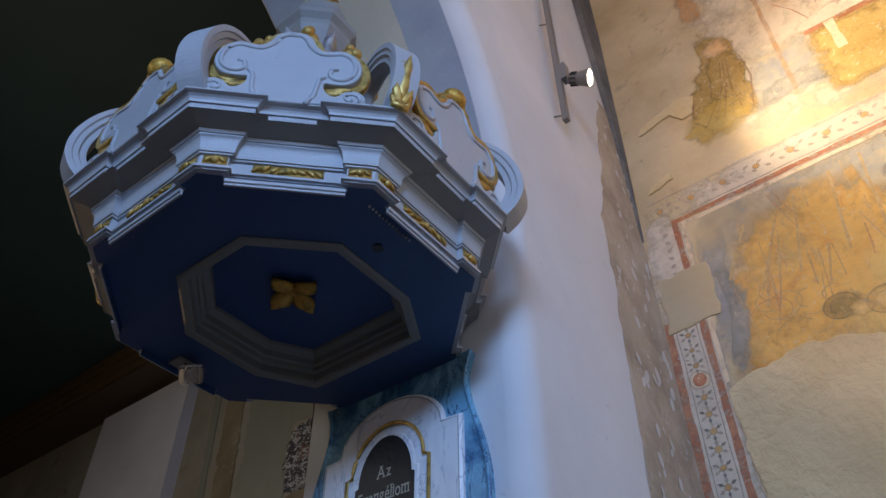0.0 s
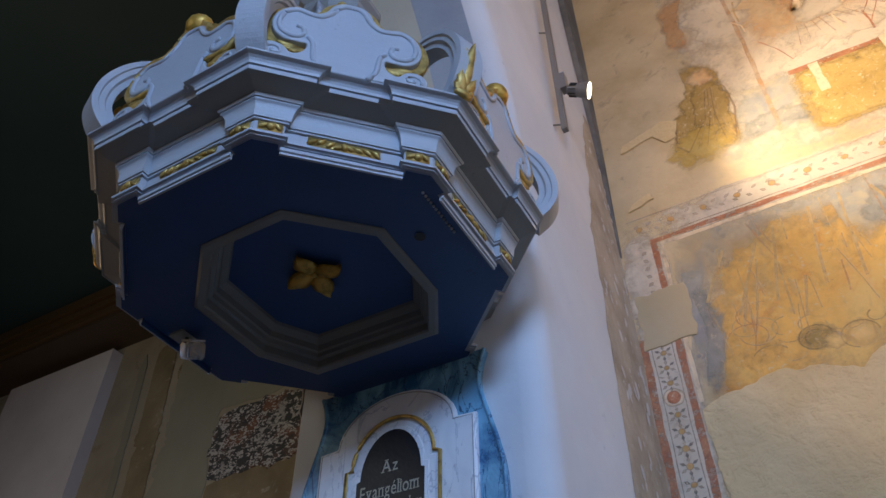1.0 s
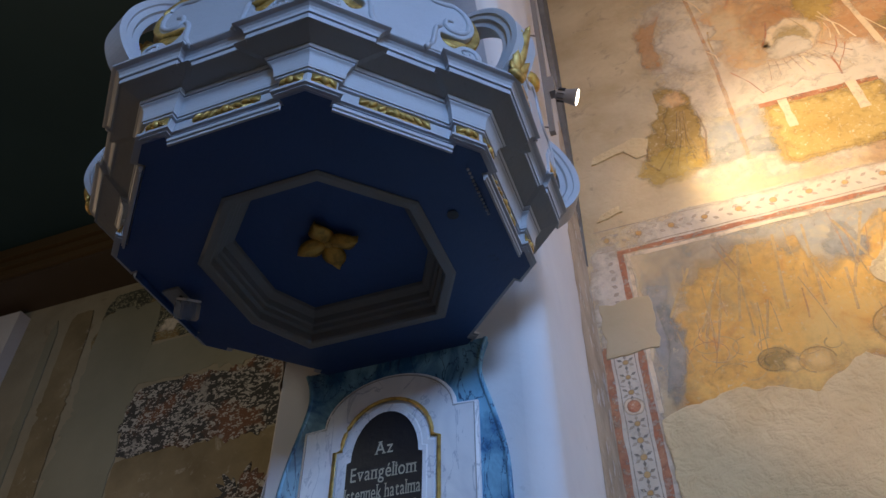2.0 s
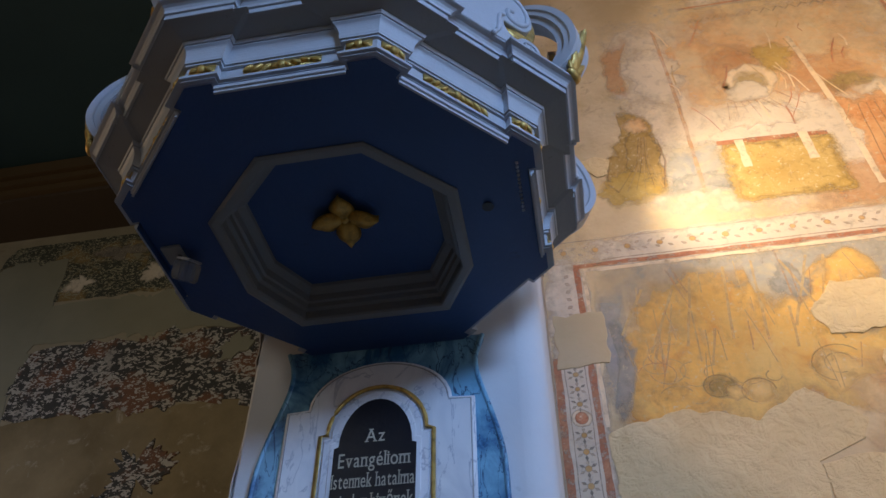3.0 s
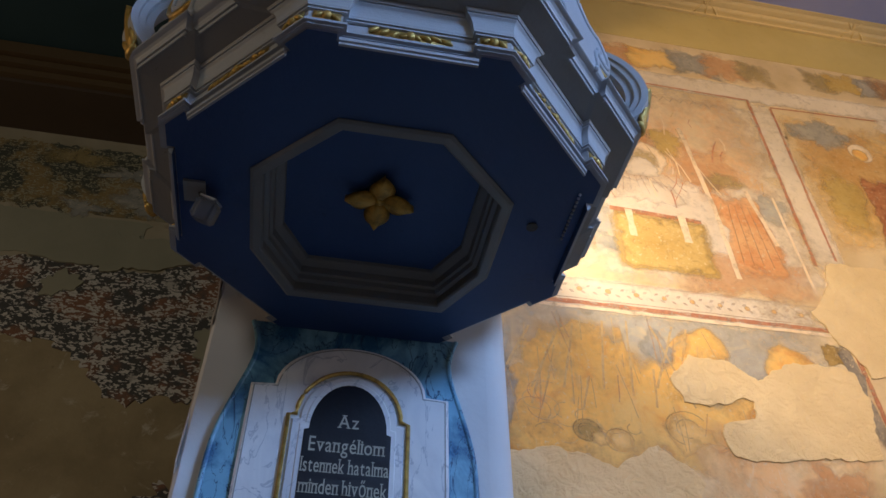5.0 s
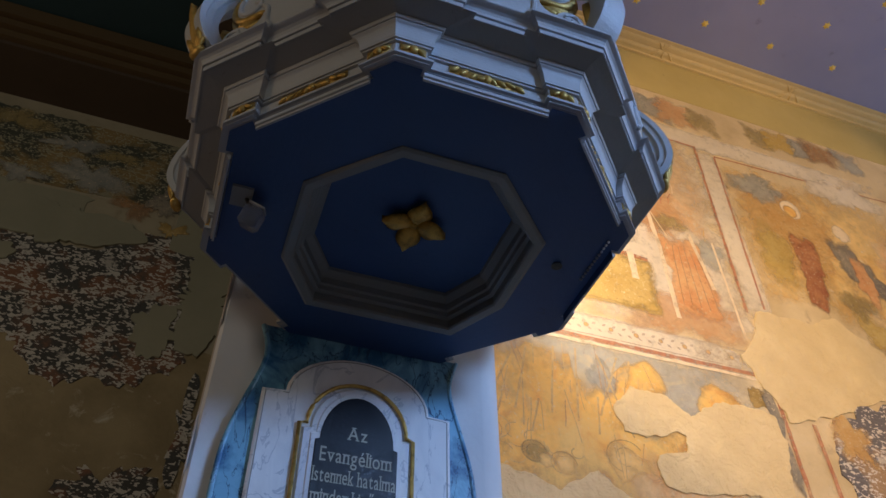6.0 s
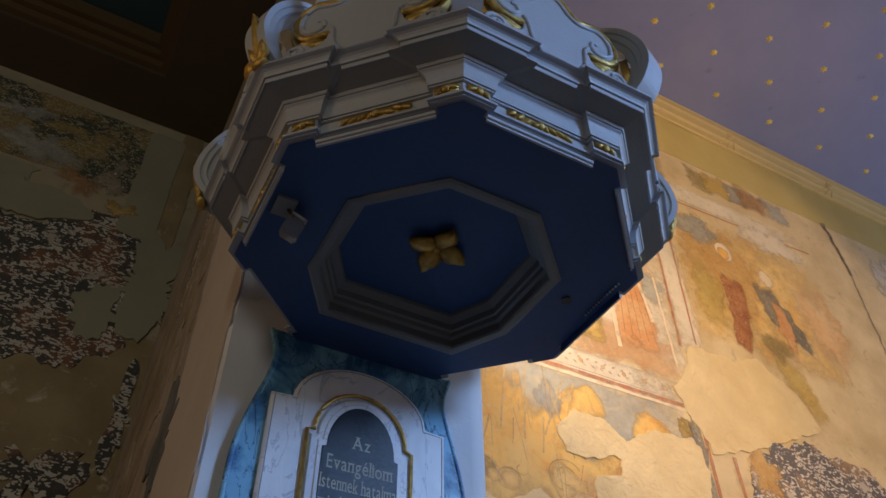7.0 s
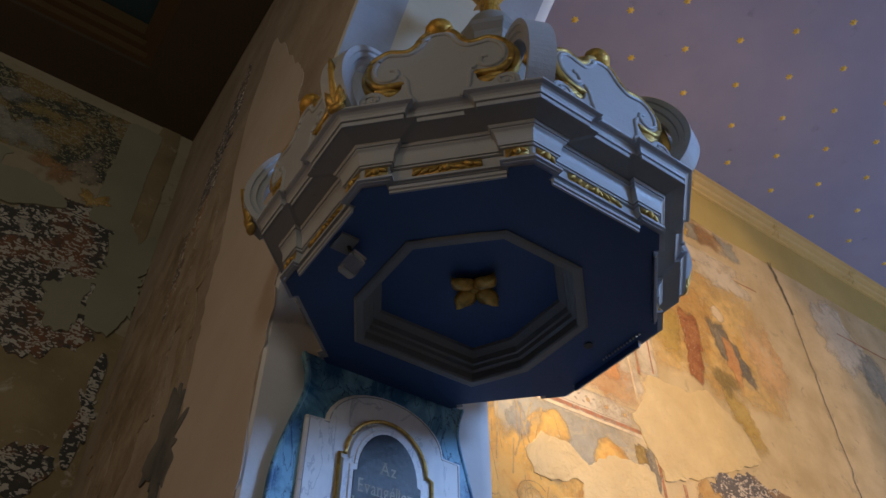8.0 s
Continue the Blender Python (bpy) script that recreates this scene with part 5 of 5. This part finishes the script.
def build_cartouche(deg, off, u0):
    m = on_facet(deg, u0, off, 3.866)
    me = board(cart_outline(), 0.018, 0.006, "cartouche", WOOD_WHITE)
    me.transform(m)
    body = new("cartouche", me)
    body.parent, body.matrix_parent_inverse = canopy, canopy_inv
    body["label"] = "white scrolled cartouche board with gilded edge"
    me = board(cart_outline(0.034, 0.11), 0.016, 0.006, "gilded_rim", GOLD)
    me.transform(m @ Matrix.Translation((0, 0.021, 0)))
    rim = new("gilded_rim", me)
    rim.parent = body
    if deg != -45:
        bm = bmesh.new()
        tube(bm, [(x, -0.010, z) for x, z in cart_outline(0.008) if z > 0.115], 0.015, 7)
        bmesh.ops.transform(bm, matrix=m, verts=bm.verts)
        part("gilded_edge", bm, GOLD, body, smooth=True)
    # raised scroll border
    bm = bmesh.new()
    for s in (1, -1):
        lobe = smooth_path([(0.0, 0.424), (0.030, 0.420), (0.052, 0.395), (0.074, 0.350), (0.112, 0.314), (0.156, 0.316), (0.200, 0.324), (0.236, 0.296), (0.254, 0.244), (0.246, 0.190), (0.216, 0.158), (0.180, 0.156), (0.160, 0.180), (0.166, 0.215), (0.190, 0.222)], 4)
        tube(bm, [(s * x, -0.017, z) for x, z in lobe], 0.011, 6)
        flank = smooth_path([(0.086, -0.01), (0.112, 0.045), (0.118, 0.100), (0.124, 0.140), (0.142, 0.166)], 4)
        tube(bm, [(s * x, -0.017, z) for x, z in flank], 0.011, 6)
        spiral = [(0.248 + (0.036 - 0.0023 * i) * math.cos(0.55 * i - 0.5), 0.044 + (0.036 - 0.0023 * i) * math.sin(0.55 * i - 0.5)) for i in range(15)]
        tube(bm, [(s * x, -0.018, z) for x, z in spiral], 0.007, 6)
    bmesh.ops.transform(bm, matrix=m, verts=bm.verts)
    part("scroll_relief", bm, WOOD_WHITE, body, smooth=True)
    for s in (1, -1):
        bm = bmesh.new()
        for i, (turn, ln) in enumerate(((-8, 0.10), (14, 0.085), (36, 0.06))):
            leaf = petal_mesh(ln, 0.018, 0.008, 0.005, 0.15)
            bmesh.ops.transform(leaf, matrix=Matrix.Translation((s * 0.150, 0.004 - 0.002 * i, 0.098)) @ pose(0, 0, 0, 90, 0, 0) @ pose(0, 0, 0, 0, 0, -turn if s > 0 else 180 + turn), verts=leaf.verts)
            tmp = bpy.data.meshes.new("acanthus")
            leaf.to_mesh(tmp)
            leaf.free()
            bm.from_mesh(tmp)
        bmesh.ops.transform(bm, matrix=m, verts=bm.verts)
        part("acanthus", bm, GOLD, body, "pale gilded acanthus", smooth=True)
    if deg == -45:      # its knob is lost
        return
    bm = bmesh.new()
    ball(bm, (0, 0.000, 0.482), 0.060, (1.0, 0.9, 0.85), 12)
    ball(bm, (0, -0.022, 0.468), 0.022, (1.0, 0.6, 1.0), 10)
    tube(bm, [(0.048 * math.cos(a), -0.010 + 0.010 * math.sin(3 * a), 0.470 + 0.040 * math.sin(a)) for a in np.linspace(-0.4, 3.6, 16)], 0.010, 6)
    bmesh.ops.transform(bm, matrix=m, verts=bm.verts)
    part("shell_knob", bm, DULL_GOLD, body, "dull gilded shell knob", smooth=True)


for deg in FACETS[1:-1]:
    build_cartouche(deg, AP + 0.148, -0.05 if deg == -45 else 0.0)

# crest: a C-scroll rib on each corner, with a gilded leaf at its foot
RIB = [(0.950, 0.0), (1.012, 0.065), (1.048, 0.16), (1.035, 0.29), (0.970, 0.43), (0.865, 0.535), (0.740, 0.585), (0.620, 0.565), (0.540, 0.490), (0.500, 0.38), (0.505, 0.27)]


def build_rib(deg):
    m = Matrix.Translation((CX, CY, 3.863)) @ pose(0, 0, 0, 0, 0, deg)
    path = smooth_path(RIB, 5)
    bm = bmesh.new()
    rings = []
    for i, (r, z) in enumerate(path):
        a, b = path[max(i - 1, 0)], path[min(i + 1, len(path) - 1)]
        d = (b - a) / np.hypot(*(b - a))
        nx, nz = -d[1], d[0]      # toward the hollow
        w = 0.052
        t = 0.085 * (0.75 + 0.25 * math.cos(2.2 * i / len(path)))
        sec = [(-w, 0.0), (-w, 0.30), (-w * 0.86, 0.36), (-w * 0.86, 0.62), (-w * 0.66, 0.70), (-w * 0.66, 1.0)]
        sec = sec + [(-u, v) for u, v in sec[::-1]]
        rings.append([(r + nx * t * v, u, z + nz * t * v) for u, v in sec])
    loft(bm, rings)
    bmesh.ops.transform(bm, matrix=m, verts=bm.verts)
    rib = cpart("scroll_rib", bm, WOOD_WHITE, label="white curved scroll rib")
    if deg in (-112.5, -67.5, 22.5):      # their gilded leaves are lost
        return
    bm = bmesh.new()
    for i, (along, turn, ln) in enumerate(((0.0, 0, 0.24), (0.0, 15, 0.09), (0.0, -15, 0.09), (0.05, 17, 0.10), (0.05, -17, 0.10), (0.10, 15, 0.09), (0.10, -15, 0.09), (0.145, 12, 0.07), (0.145, -12, 0.07))):
        leaf = petal_mesh(ln, 0.018, 0.012, 0.006, 0.1)
        bmesh.ops.transform(leaf, matrix=Matrix.Translation((along, 0, -0.002 * i)) @ pose(0, 0, 0, 0, 0, turn), verts=leaf.verts)
        bmesh.ops.scale(leaf, vec=(1.05, 1.5, 1.3), verts=leaf.verts)
        tmp = bpy.data.meshes.new("leaflet")
        leaf.to_mesh(tmp)
        leaf.free()
        bm.from_mesh(tmp)
    bmesh.ops.transform(bm, matrix=m @ Matrix.Translation((0.985, 0.0, 0.010)) @ pose(0, 0, 0, 0, -76, 0) @ pose(0, 0, 0, 180, 0, 0) , verts=bm.verts)
    part("foot_leaf", bm, GOLD, rib, "gilded leaf", smooth=True)
    bm = bmesh.new()
    ball(bm, (0.992, 0, 0.012), 0.026, (0.8, 1.5, 0.8), 10)
    for w in (-1, 1):
        ball(bm, (1.0, 0.028 * w, 0.045), 0.018, (0.6, 1.0, 2.0), 8)
    bmesh.ops.transform(bm, matrix=m, verts=bm.verts)
    part("foot_knob", bm, GOLD, rib, smooth=True)


for deg in (-157.5, -112.5, -67.5, -22.5, 22.5, 157.5):
    build_rib(deg)

# lantern in the middle: baluster, octagonal pedestal, urn with gilded leaves
LX, LY = -2.05, 1.50
lantern_prof = [(0.34, 3.88), (0.34, 4.0), (0.29, 4.3), (0.25, 4.70), (0.27, 4.92), (0.22, 5.02), (0.165, 5.05), (0.165, 5.11), (0.145, 5.13), (0.150, 5.23), (0.175, 5.27), (0.19, 5.30), (0.19, 5.34), (0.22, 5.37), (0.22, 5.41), (0.16, 5.43), (0.10, 5.44)]
bm = bmesh.new()
loft(bm, [oct_ring(a, z, LX, LY) for a, z in lantern_prof])
lantern = cpart("lantern", bm, WOOD_GREY_AND_SHADE, label="grey octagonal pedestal carrying an urn")
bm = bmesh.new()
urn = [(0.05, 5.43), (0.13, 5.48), (0.165, 5.56), (0.14, 5.64), (0.07, 5.69), (0.06, 5.74)]
loft(bm, [[(LX + r * math.cos(a), LY + r * math.sin(a), z) for a in (2 * math.pi * k / 20 for k in range(20))] for r, z in urn])
part("urn", bm, WOOD_GREY_AND_SHADE, lantern, smooth=True)
for k in range(8):
    bm = petal_mesh(0.34, 0.05, 0.10, 0.014, 0.1)
    bmesh.ops.transform(bm, matrix=Matrix.Translation((LX, LY, 5.70)) @ pose(0, 0, 0, 0, 0, 45 * k + 10) @ pose(0.03, 0, 0, 0, -62, 0), verts=bm.verts)
    part("urn_leaf", bm, DULL_GOLD, lantern, "gilded leaf", smooth=True)
for k in range(8):
    a = radians(45 * k)
    bm = bmesh.new()
    px, py = LX + 0.29 * math.cos(a), LY + 0.29 * math.sin(a)
    ball(bm, (px, py, 4.96), 0.058, (1, 1, 0.9), 12)
    ball(bm, (px + 0.05 * math.cos(a), py + 0.05 * math.sin(a), 4.96), 0.032, (1, 1, 1), 10)
    ball(bm, (px, py, 5.06), 0.026, (1, 1, 1), 10)
    part("gilded_shell", bm, GOLD, lantern, "gilded shell boss", smooth=True)
    b = radians(45 * k + 22.5)
    bm = petal_mesh(0.19, 0.045, 0.05, 0.012, 0.15)
    bmesh.ops.transform(bm, matrix=Matrix.Translation((LX + 0.27 * math.cos(b), LY + 0.27 * math.sin(b), 4.88)) @ pose(0, 0, 0, 0, 0, 45 * k + 22.5) @ pose(0, 0, 0, 0, -65, 0), verts=bm.verts)
    part("silver_leaf", bm, SILVER, lantern, "silvered leaf", smooth=True)

# ---- back panel with the text tablet ----
PX = -2.118
back = empty("pulpit_back_panel", "blue marbled back panel with white tablet frame and gilded edge", "back panel", (PX, 2.40, 2.0))
bm = bmesh.new()
side = smooth_path([(0.505, 1.7), (0.512, 2.6), (0.510, 2.95), (0.495, 3.10), (0.455, 3.26), (0.420, 3.38), (0.405, 3.47), (0.415, 3.55), (0.44, 3.62)], 5)
full = [(PX + x, z) for x, z in side] + [(PX - x, z) for x, z in side[::-1]]
loft(bm, [[(x, 2.44, z) for x, z in full], [(x, 2.385, z) for x, z in full], [(PX + (x - PX) * 0.985, 2.375, z) for x, z in full]])
part("marbled_board", bm, BLUE_MARBLE, back, "blue marbled board with scrolled sides")
bm = bmesh.new()
for s in (1, -1):
    tube(bm, [(PX + s * x, 2.380, z) for x, z in side], 0.012, 6)
part("edge_bead", bm, BLUE_MARBLE, back, smooth=True)


def arched(hw, shoulder, ahw, top, low=1.8, steps=18):
    """Outline of a tablet with square shoulders and an arched head."""
    pts = [(hw, low), (hw, shoulder)] if hw > ahw + 0.001 else [(hw, low)]
    rise = top - shoulder
    pts += [(ahw * math.cos(a), shoulder + 0.006 + (rise - 0.006) * math.sin(a)) for a in np.linspace(0, math.pi, steps)]
    pts += [(-hw, shoulder), (-hw, low)] if hw > ahw + 0.001 else [(-hw, low)]
    return [(PX + x, z) for x, z in pts]


def slab_outline(pts, y0, y1, bev):
    bm = bmesh.new()
    inner = [(PX + (x - PX) * (1 - bev / 0.3), z - bev * (1 if z > 2.0 else 0)) for x, z in pts]
    loft(bm, [[(x, y1, z) for x, z in pts], [(x, y0 + bev, z) for x, z in pts], [(x, y0, z) for x, z in inner]])
    return bm


part("tablet_frame", slab_outline(arched(0.400, 3.300, 0.305, 3.512), 2.350, 2.40, 0.008), WHITE_MARBLE, back, "white marbled frame with grey veins")
part("inner_frame", slab_outline(arched(0.222, 3.150, 0.192, 3.362), 2.338, 2.36, 0.010), WHITE_MARBLE, back)
part("inner_step", slab_outline(arched(0.188, 3.125, 0.166, 3.335), 2.332, 2.36, 0.006), WHITE_MARBLE, back)
part("tablet", slab_outline(arched(0.168, 3.098, 0.150, 3.312), 2.328, 2.36, 0.002), BLACK, back, "black painted text tablet")
bm = bmesh.new()
gp = arched(0.235, 3.165, 0.205, 3.378, 1.8, 26)
gp = [(PX + 0.235, 3.160) if i == 1 else p for i, p in enumerate(gp)]
tube(bm, [(x, 2.342, z) for x, z in gp], 0.0085, 8)
part("gilded_bead", bm, GOLD, back, "gilded bead round the tablet", smooth=True)
bm = bmesh.new()
hp = arched(0.385, 3.286, 0.292, 3.497, 1.8, 26)
tube(bm, [(x, 2.351, z) for x, z in hp], 0.003, 5)
part("frame_groove", bm, WOOD_GREY_AND_SHADE, back)


FEET, HEADS = "AEnlimIhkr", "vnimklhIuAE"


def stems(me, y):
    """Spans of ink along a level line through a letter."""
    spans = []
    for p in me.polygons:
        xs = []
        vs = [me.vertices[i].co for i in p.vertices]
        for u, v in zip(vs, vs[1:] + vs[:1]):
            if (u.y - y) * (v.y - y) < 0:
                xs.append(u.x + (v.x - u.x) * (y - u.y) / (v.y - u.y))
        if len(xs) > 1:
            spans.append([min(xs), max(xs)])
    out = []
    for q in sorted(spans):
        if out and q[0] <= out[-1][1] + 0.004:
            out[-1][1] = max(out[-1][1], q[1])
        else:
            out.append(q)
    return out


def words(body, width, z, cap):
    """A line of serif lettering of the given width and capital height."""
    verts, faces, pen = [], [], 0.0
    for ch in body:
        if ch == " ":
            pen += 0.22
            continue
        cu = bpy.data.curves.new("lettering", "FONT")
        cu.body, cu.size, cu.offset = ch, 1.0, 0.004
        ob = new("lettering", cu)
        me = bpy.data.meshes.new_from_object(ob)
        bpy.data.objects.remove(ob)
        xs = [v.co.x for v in me.vertices]
        lo, hi = min(xs), max(xs)
        base = len(verts)
        verts += [(pen + v.co.x - lo, v.co.y) for v in me.vertices]
        faces += [tuple(base + i for i in p.vertices) for p in me.polygons]
        top = max(v.co.y for v in me.vertices)
        level = {"v": top, "n": top, "m": top, "i": 0.50}.get(ch, top)
        for use, y, thick in ((FEET, 0.0, 0.05), (HEADS, level - 0.05, 0.05)):
            if ch not in use:
                continue
            for u, v in stems(me, 0.07 if y == 0.0 else level - 0.09):
                if v - u > 0.30:
                    continue
                base = len(verts)
                reach = 0.07
                verts += [(pen + q - lo, y + h) for q, h in ((u - reach, 0), (v + reach, 0), (v + reach, thick), (u - reach, thick))]
                faces.append((base, base + 1, base + 2, base + 3))
        pen += hi - lo + 0.10
    k, h = width / (pen - 0.10), cap / 0.70
    out = bpy.data.meshes.new("lettering")
    out.from_pydata([(PX - width / 2 + x * k, 2.3265, z + y * h) for x, y in verts], [], faces)
    out.materials.append(LETTER)
    done = new("lettering", out)
    done.parent = back
    done["label"] = "pale gilt serif lettering"


for body, width, z, cap in (("Az", 0.080, 3.114, 0.058), ("Evangéliom", 0.286, 3.009, 0.062), ("Istennek hatalma", 0.328, 2.924, 0.060), ("minden hivőnek", 0.322, 2.840, 0.060)):
    words(body, width, z, cap)
for ob in back.children:
    ob.matrix_parent_inverse = Matrix.Translation((-PX, -2.40, -2.0))

# ---- lamps and fittings ----
flood = empty("floodlight", "small clear glass floodlight under the canopy", "floodlight", (CX - 0.645, CY - 0.03, BOARD_Z))
bm = bmesh.new()
box(bm, (-0.055, -0.05, -0.012), (0.02, 0.045, 0.0))
part("mounting_plate", bm, WOOD_GREY_AND_SHADE, flood)
bm = bmesh.new()
tube(bm, [(0.0, 0.0, -0.005), (0.012, 0.0, -0.03), (0.03, 0.0, -0.045)], 0.008, 8)
part("bracket", bm, DARK_METAL, flood)
bm = bmesh.new()
box(bm, (-0.035, -0.045, -0.045), (0.035, 0.045, 0.03))
bmesh.ops.bevel(bm, geom=bm.edges[:], offset=0.008, segments=2, affect="EDGES")
bmesh.ops.transform(bm, matrix=pose(0.035, 0.02, -0.07, 28, 20, 0), verts=bm.verts)
part("glass_body", bm, glass_m, flood, "clear ribbed glass body")
bm = bmesh.new()
box(bm, (-0.03, -0.04, 0.032), (0.03, 0.04, 0.040))
bmesh.ops.transform(bm, matrix=pose(0.035, 0.02, -0.07, 28, 20, 0), verts=bm.verts)
part("reflector", bm, SILVER, flood)

rail = empty("spot_rail", "grey metal track rail with a lit spotlight", "spot rail", (EAST, 3.15, 6.6))
bm = bmesh.new()
box(bm, (0.045, -0.022, -0.78), (0.085, 0.022, 2.2))
part("rail", bm, STEEL, rail, "grey aluminium rail")
for z in (-0.72, 0.45, 1.5):
    bm = bmesh.new()
    tube(bm, [(0.0, -0.05, z - 0.02), (0.03, -0.02, z), (0.06, 0.0, z)], 0.007, 6)
    part("wall_clip", bm, STEEL, rail)
bm = bmesh.new()
box(bm, (0.085, -0.02, -0.33), (0.13, 0.05, -0.15))
part("adapter", bm, STEEL, rail)
bm = bmesh.new()
tube(bm, [(0.11, 0.02, -0.31), (0.15, 0.03, -0.33)], 0.016, 8)
part("joint", bm, DARK_METAL, rail)
aim = look((0.14, 0.03, -0.33), (1.2, 0.34, -0.72))
head = [(0.030, 0.02), (0.042, 0.0), (0.044, -0.05), (0.049, -0.055), (0.062, -0.125), (0.066, -0.13), (0.066, -0.142)]
bm = bmesh.new()
loft(bm, [[(r * math.cos(a), r * math.sin(a), z) for a in (2 * math.pi * k / 24 for k in range(24))] for r, z in head])
bmesh.ops.transform(bm, matrix=aim, verts=bm.verts)
spot = part("spotlight", bm, STEEL, rail, "grey conical spotlight, switched on", smooth=True)
for k in range(9):
    bm = bmesh.new()
    a = 2 * math.pi * k / 9
    box(bm, (0.040, -0.003, -0.05), (0.054, 0.003, 0.0))
    bmesh.ops.transform(bm, matrix=aim @ pose(0, 0, 0, 0, 0, math.degrees(a)), verts=bm.verts)
    part("cooling_fin", bm, DARK_METAL, spot)
bm = bmesh.new()
loft(bm, [[(r * math.cos(a), r * math.sin(a), z) for a in (2 * math.pi * k / 24 for k in range(24))] for r, z in ((0.060, -0.143), (0.056, -0.146), (0.03, -0.149))])
bmesh.ops.transform(bm, matrix=aim, verts=bm.verts)
part("lens", bm, glow_m, spot, "bright warm lens")
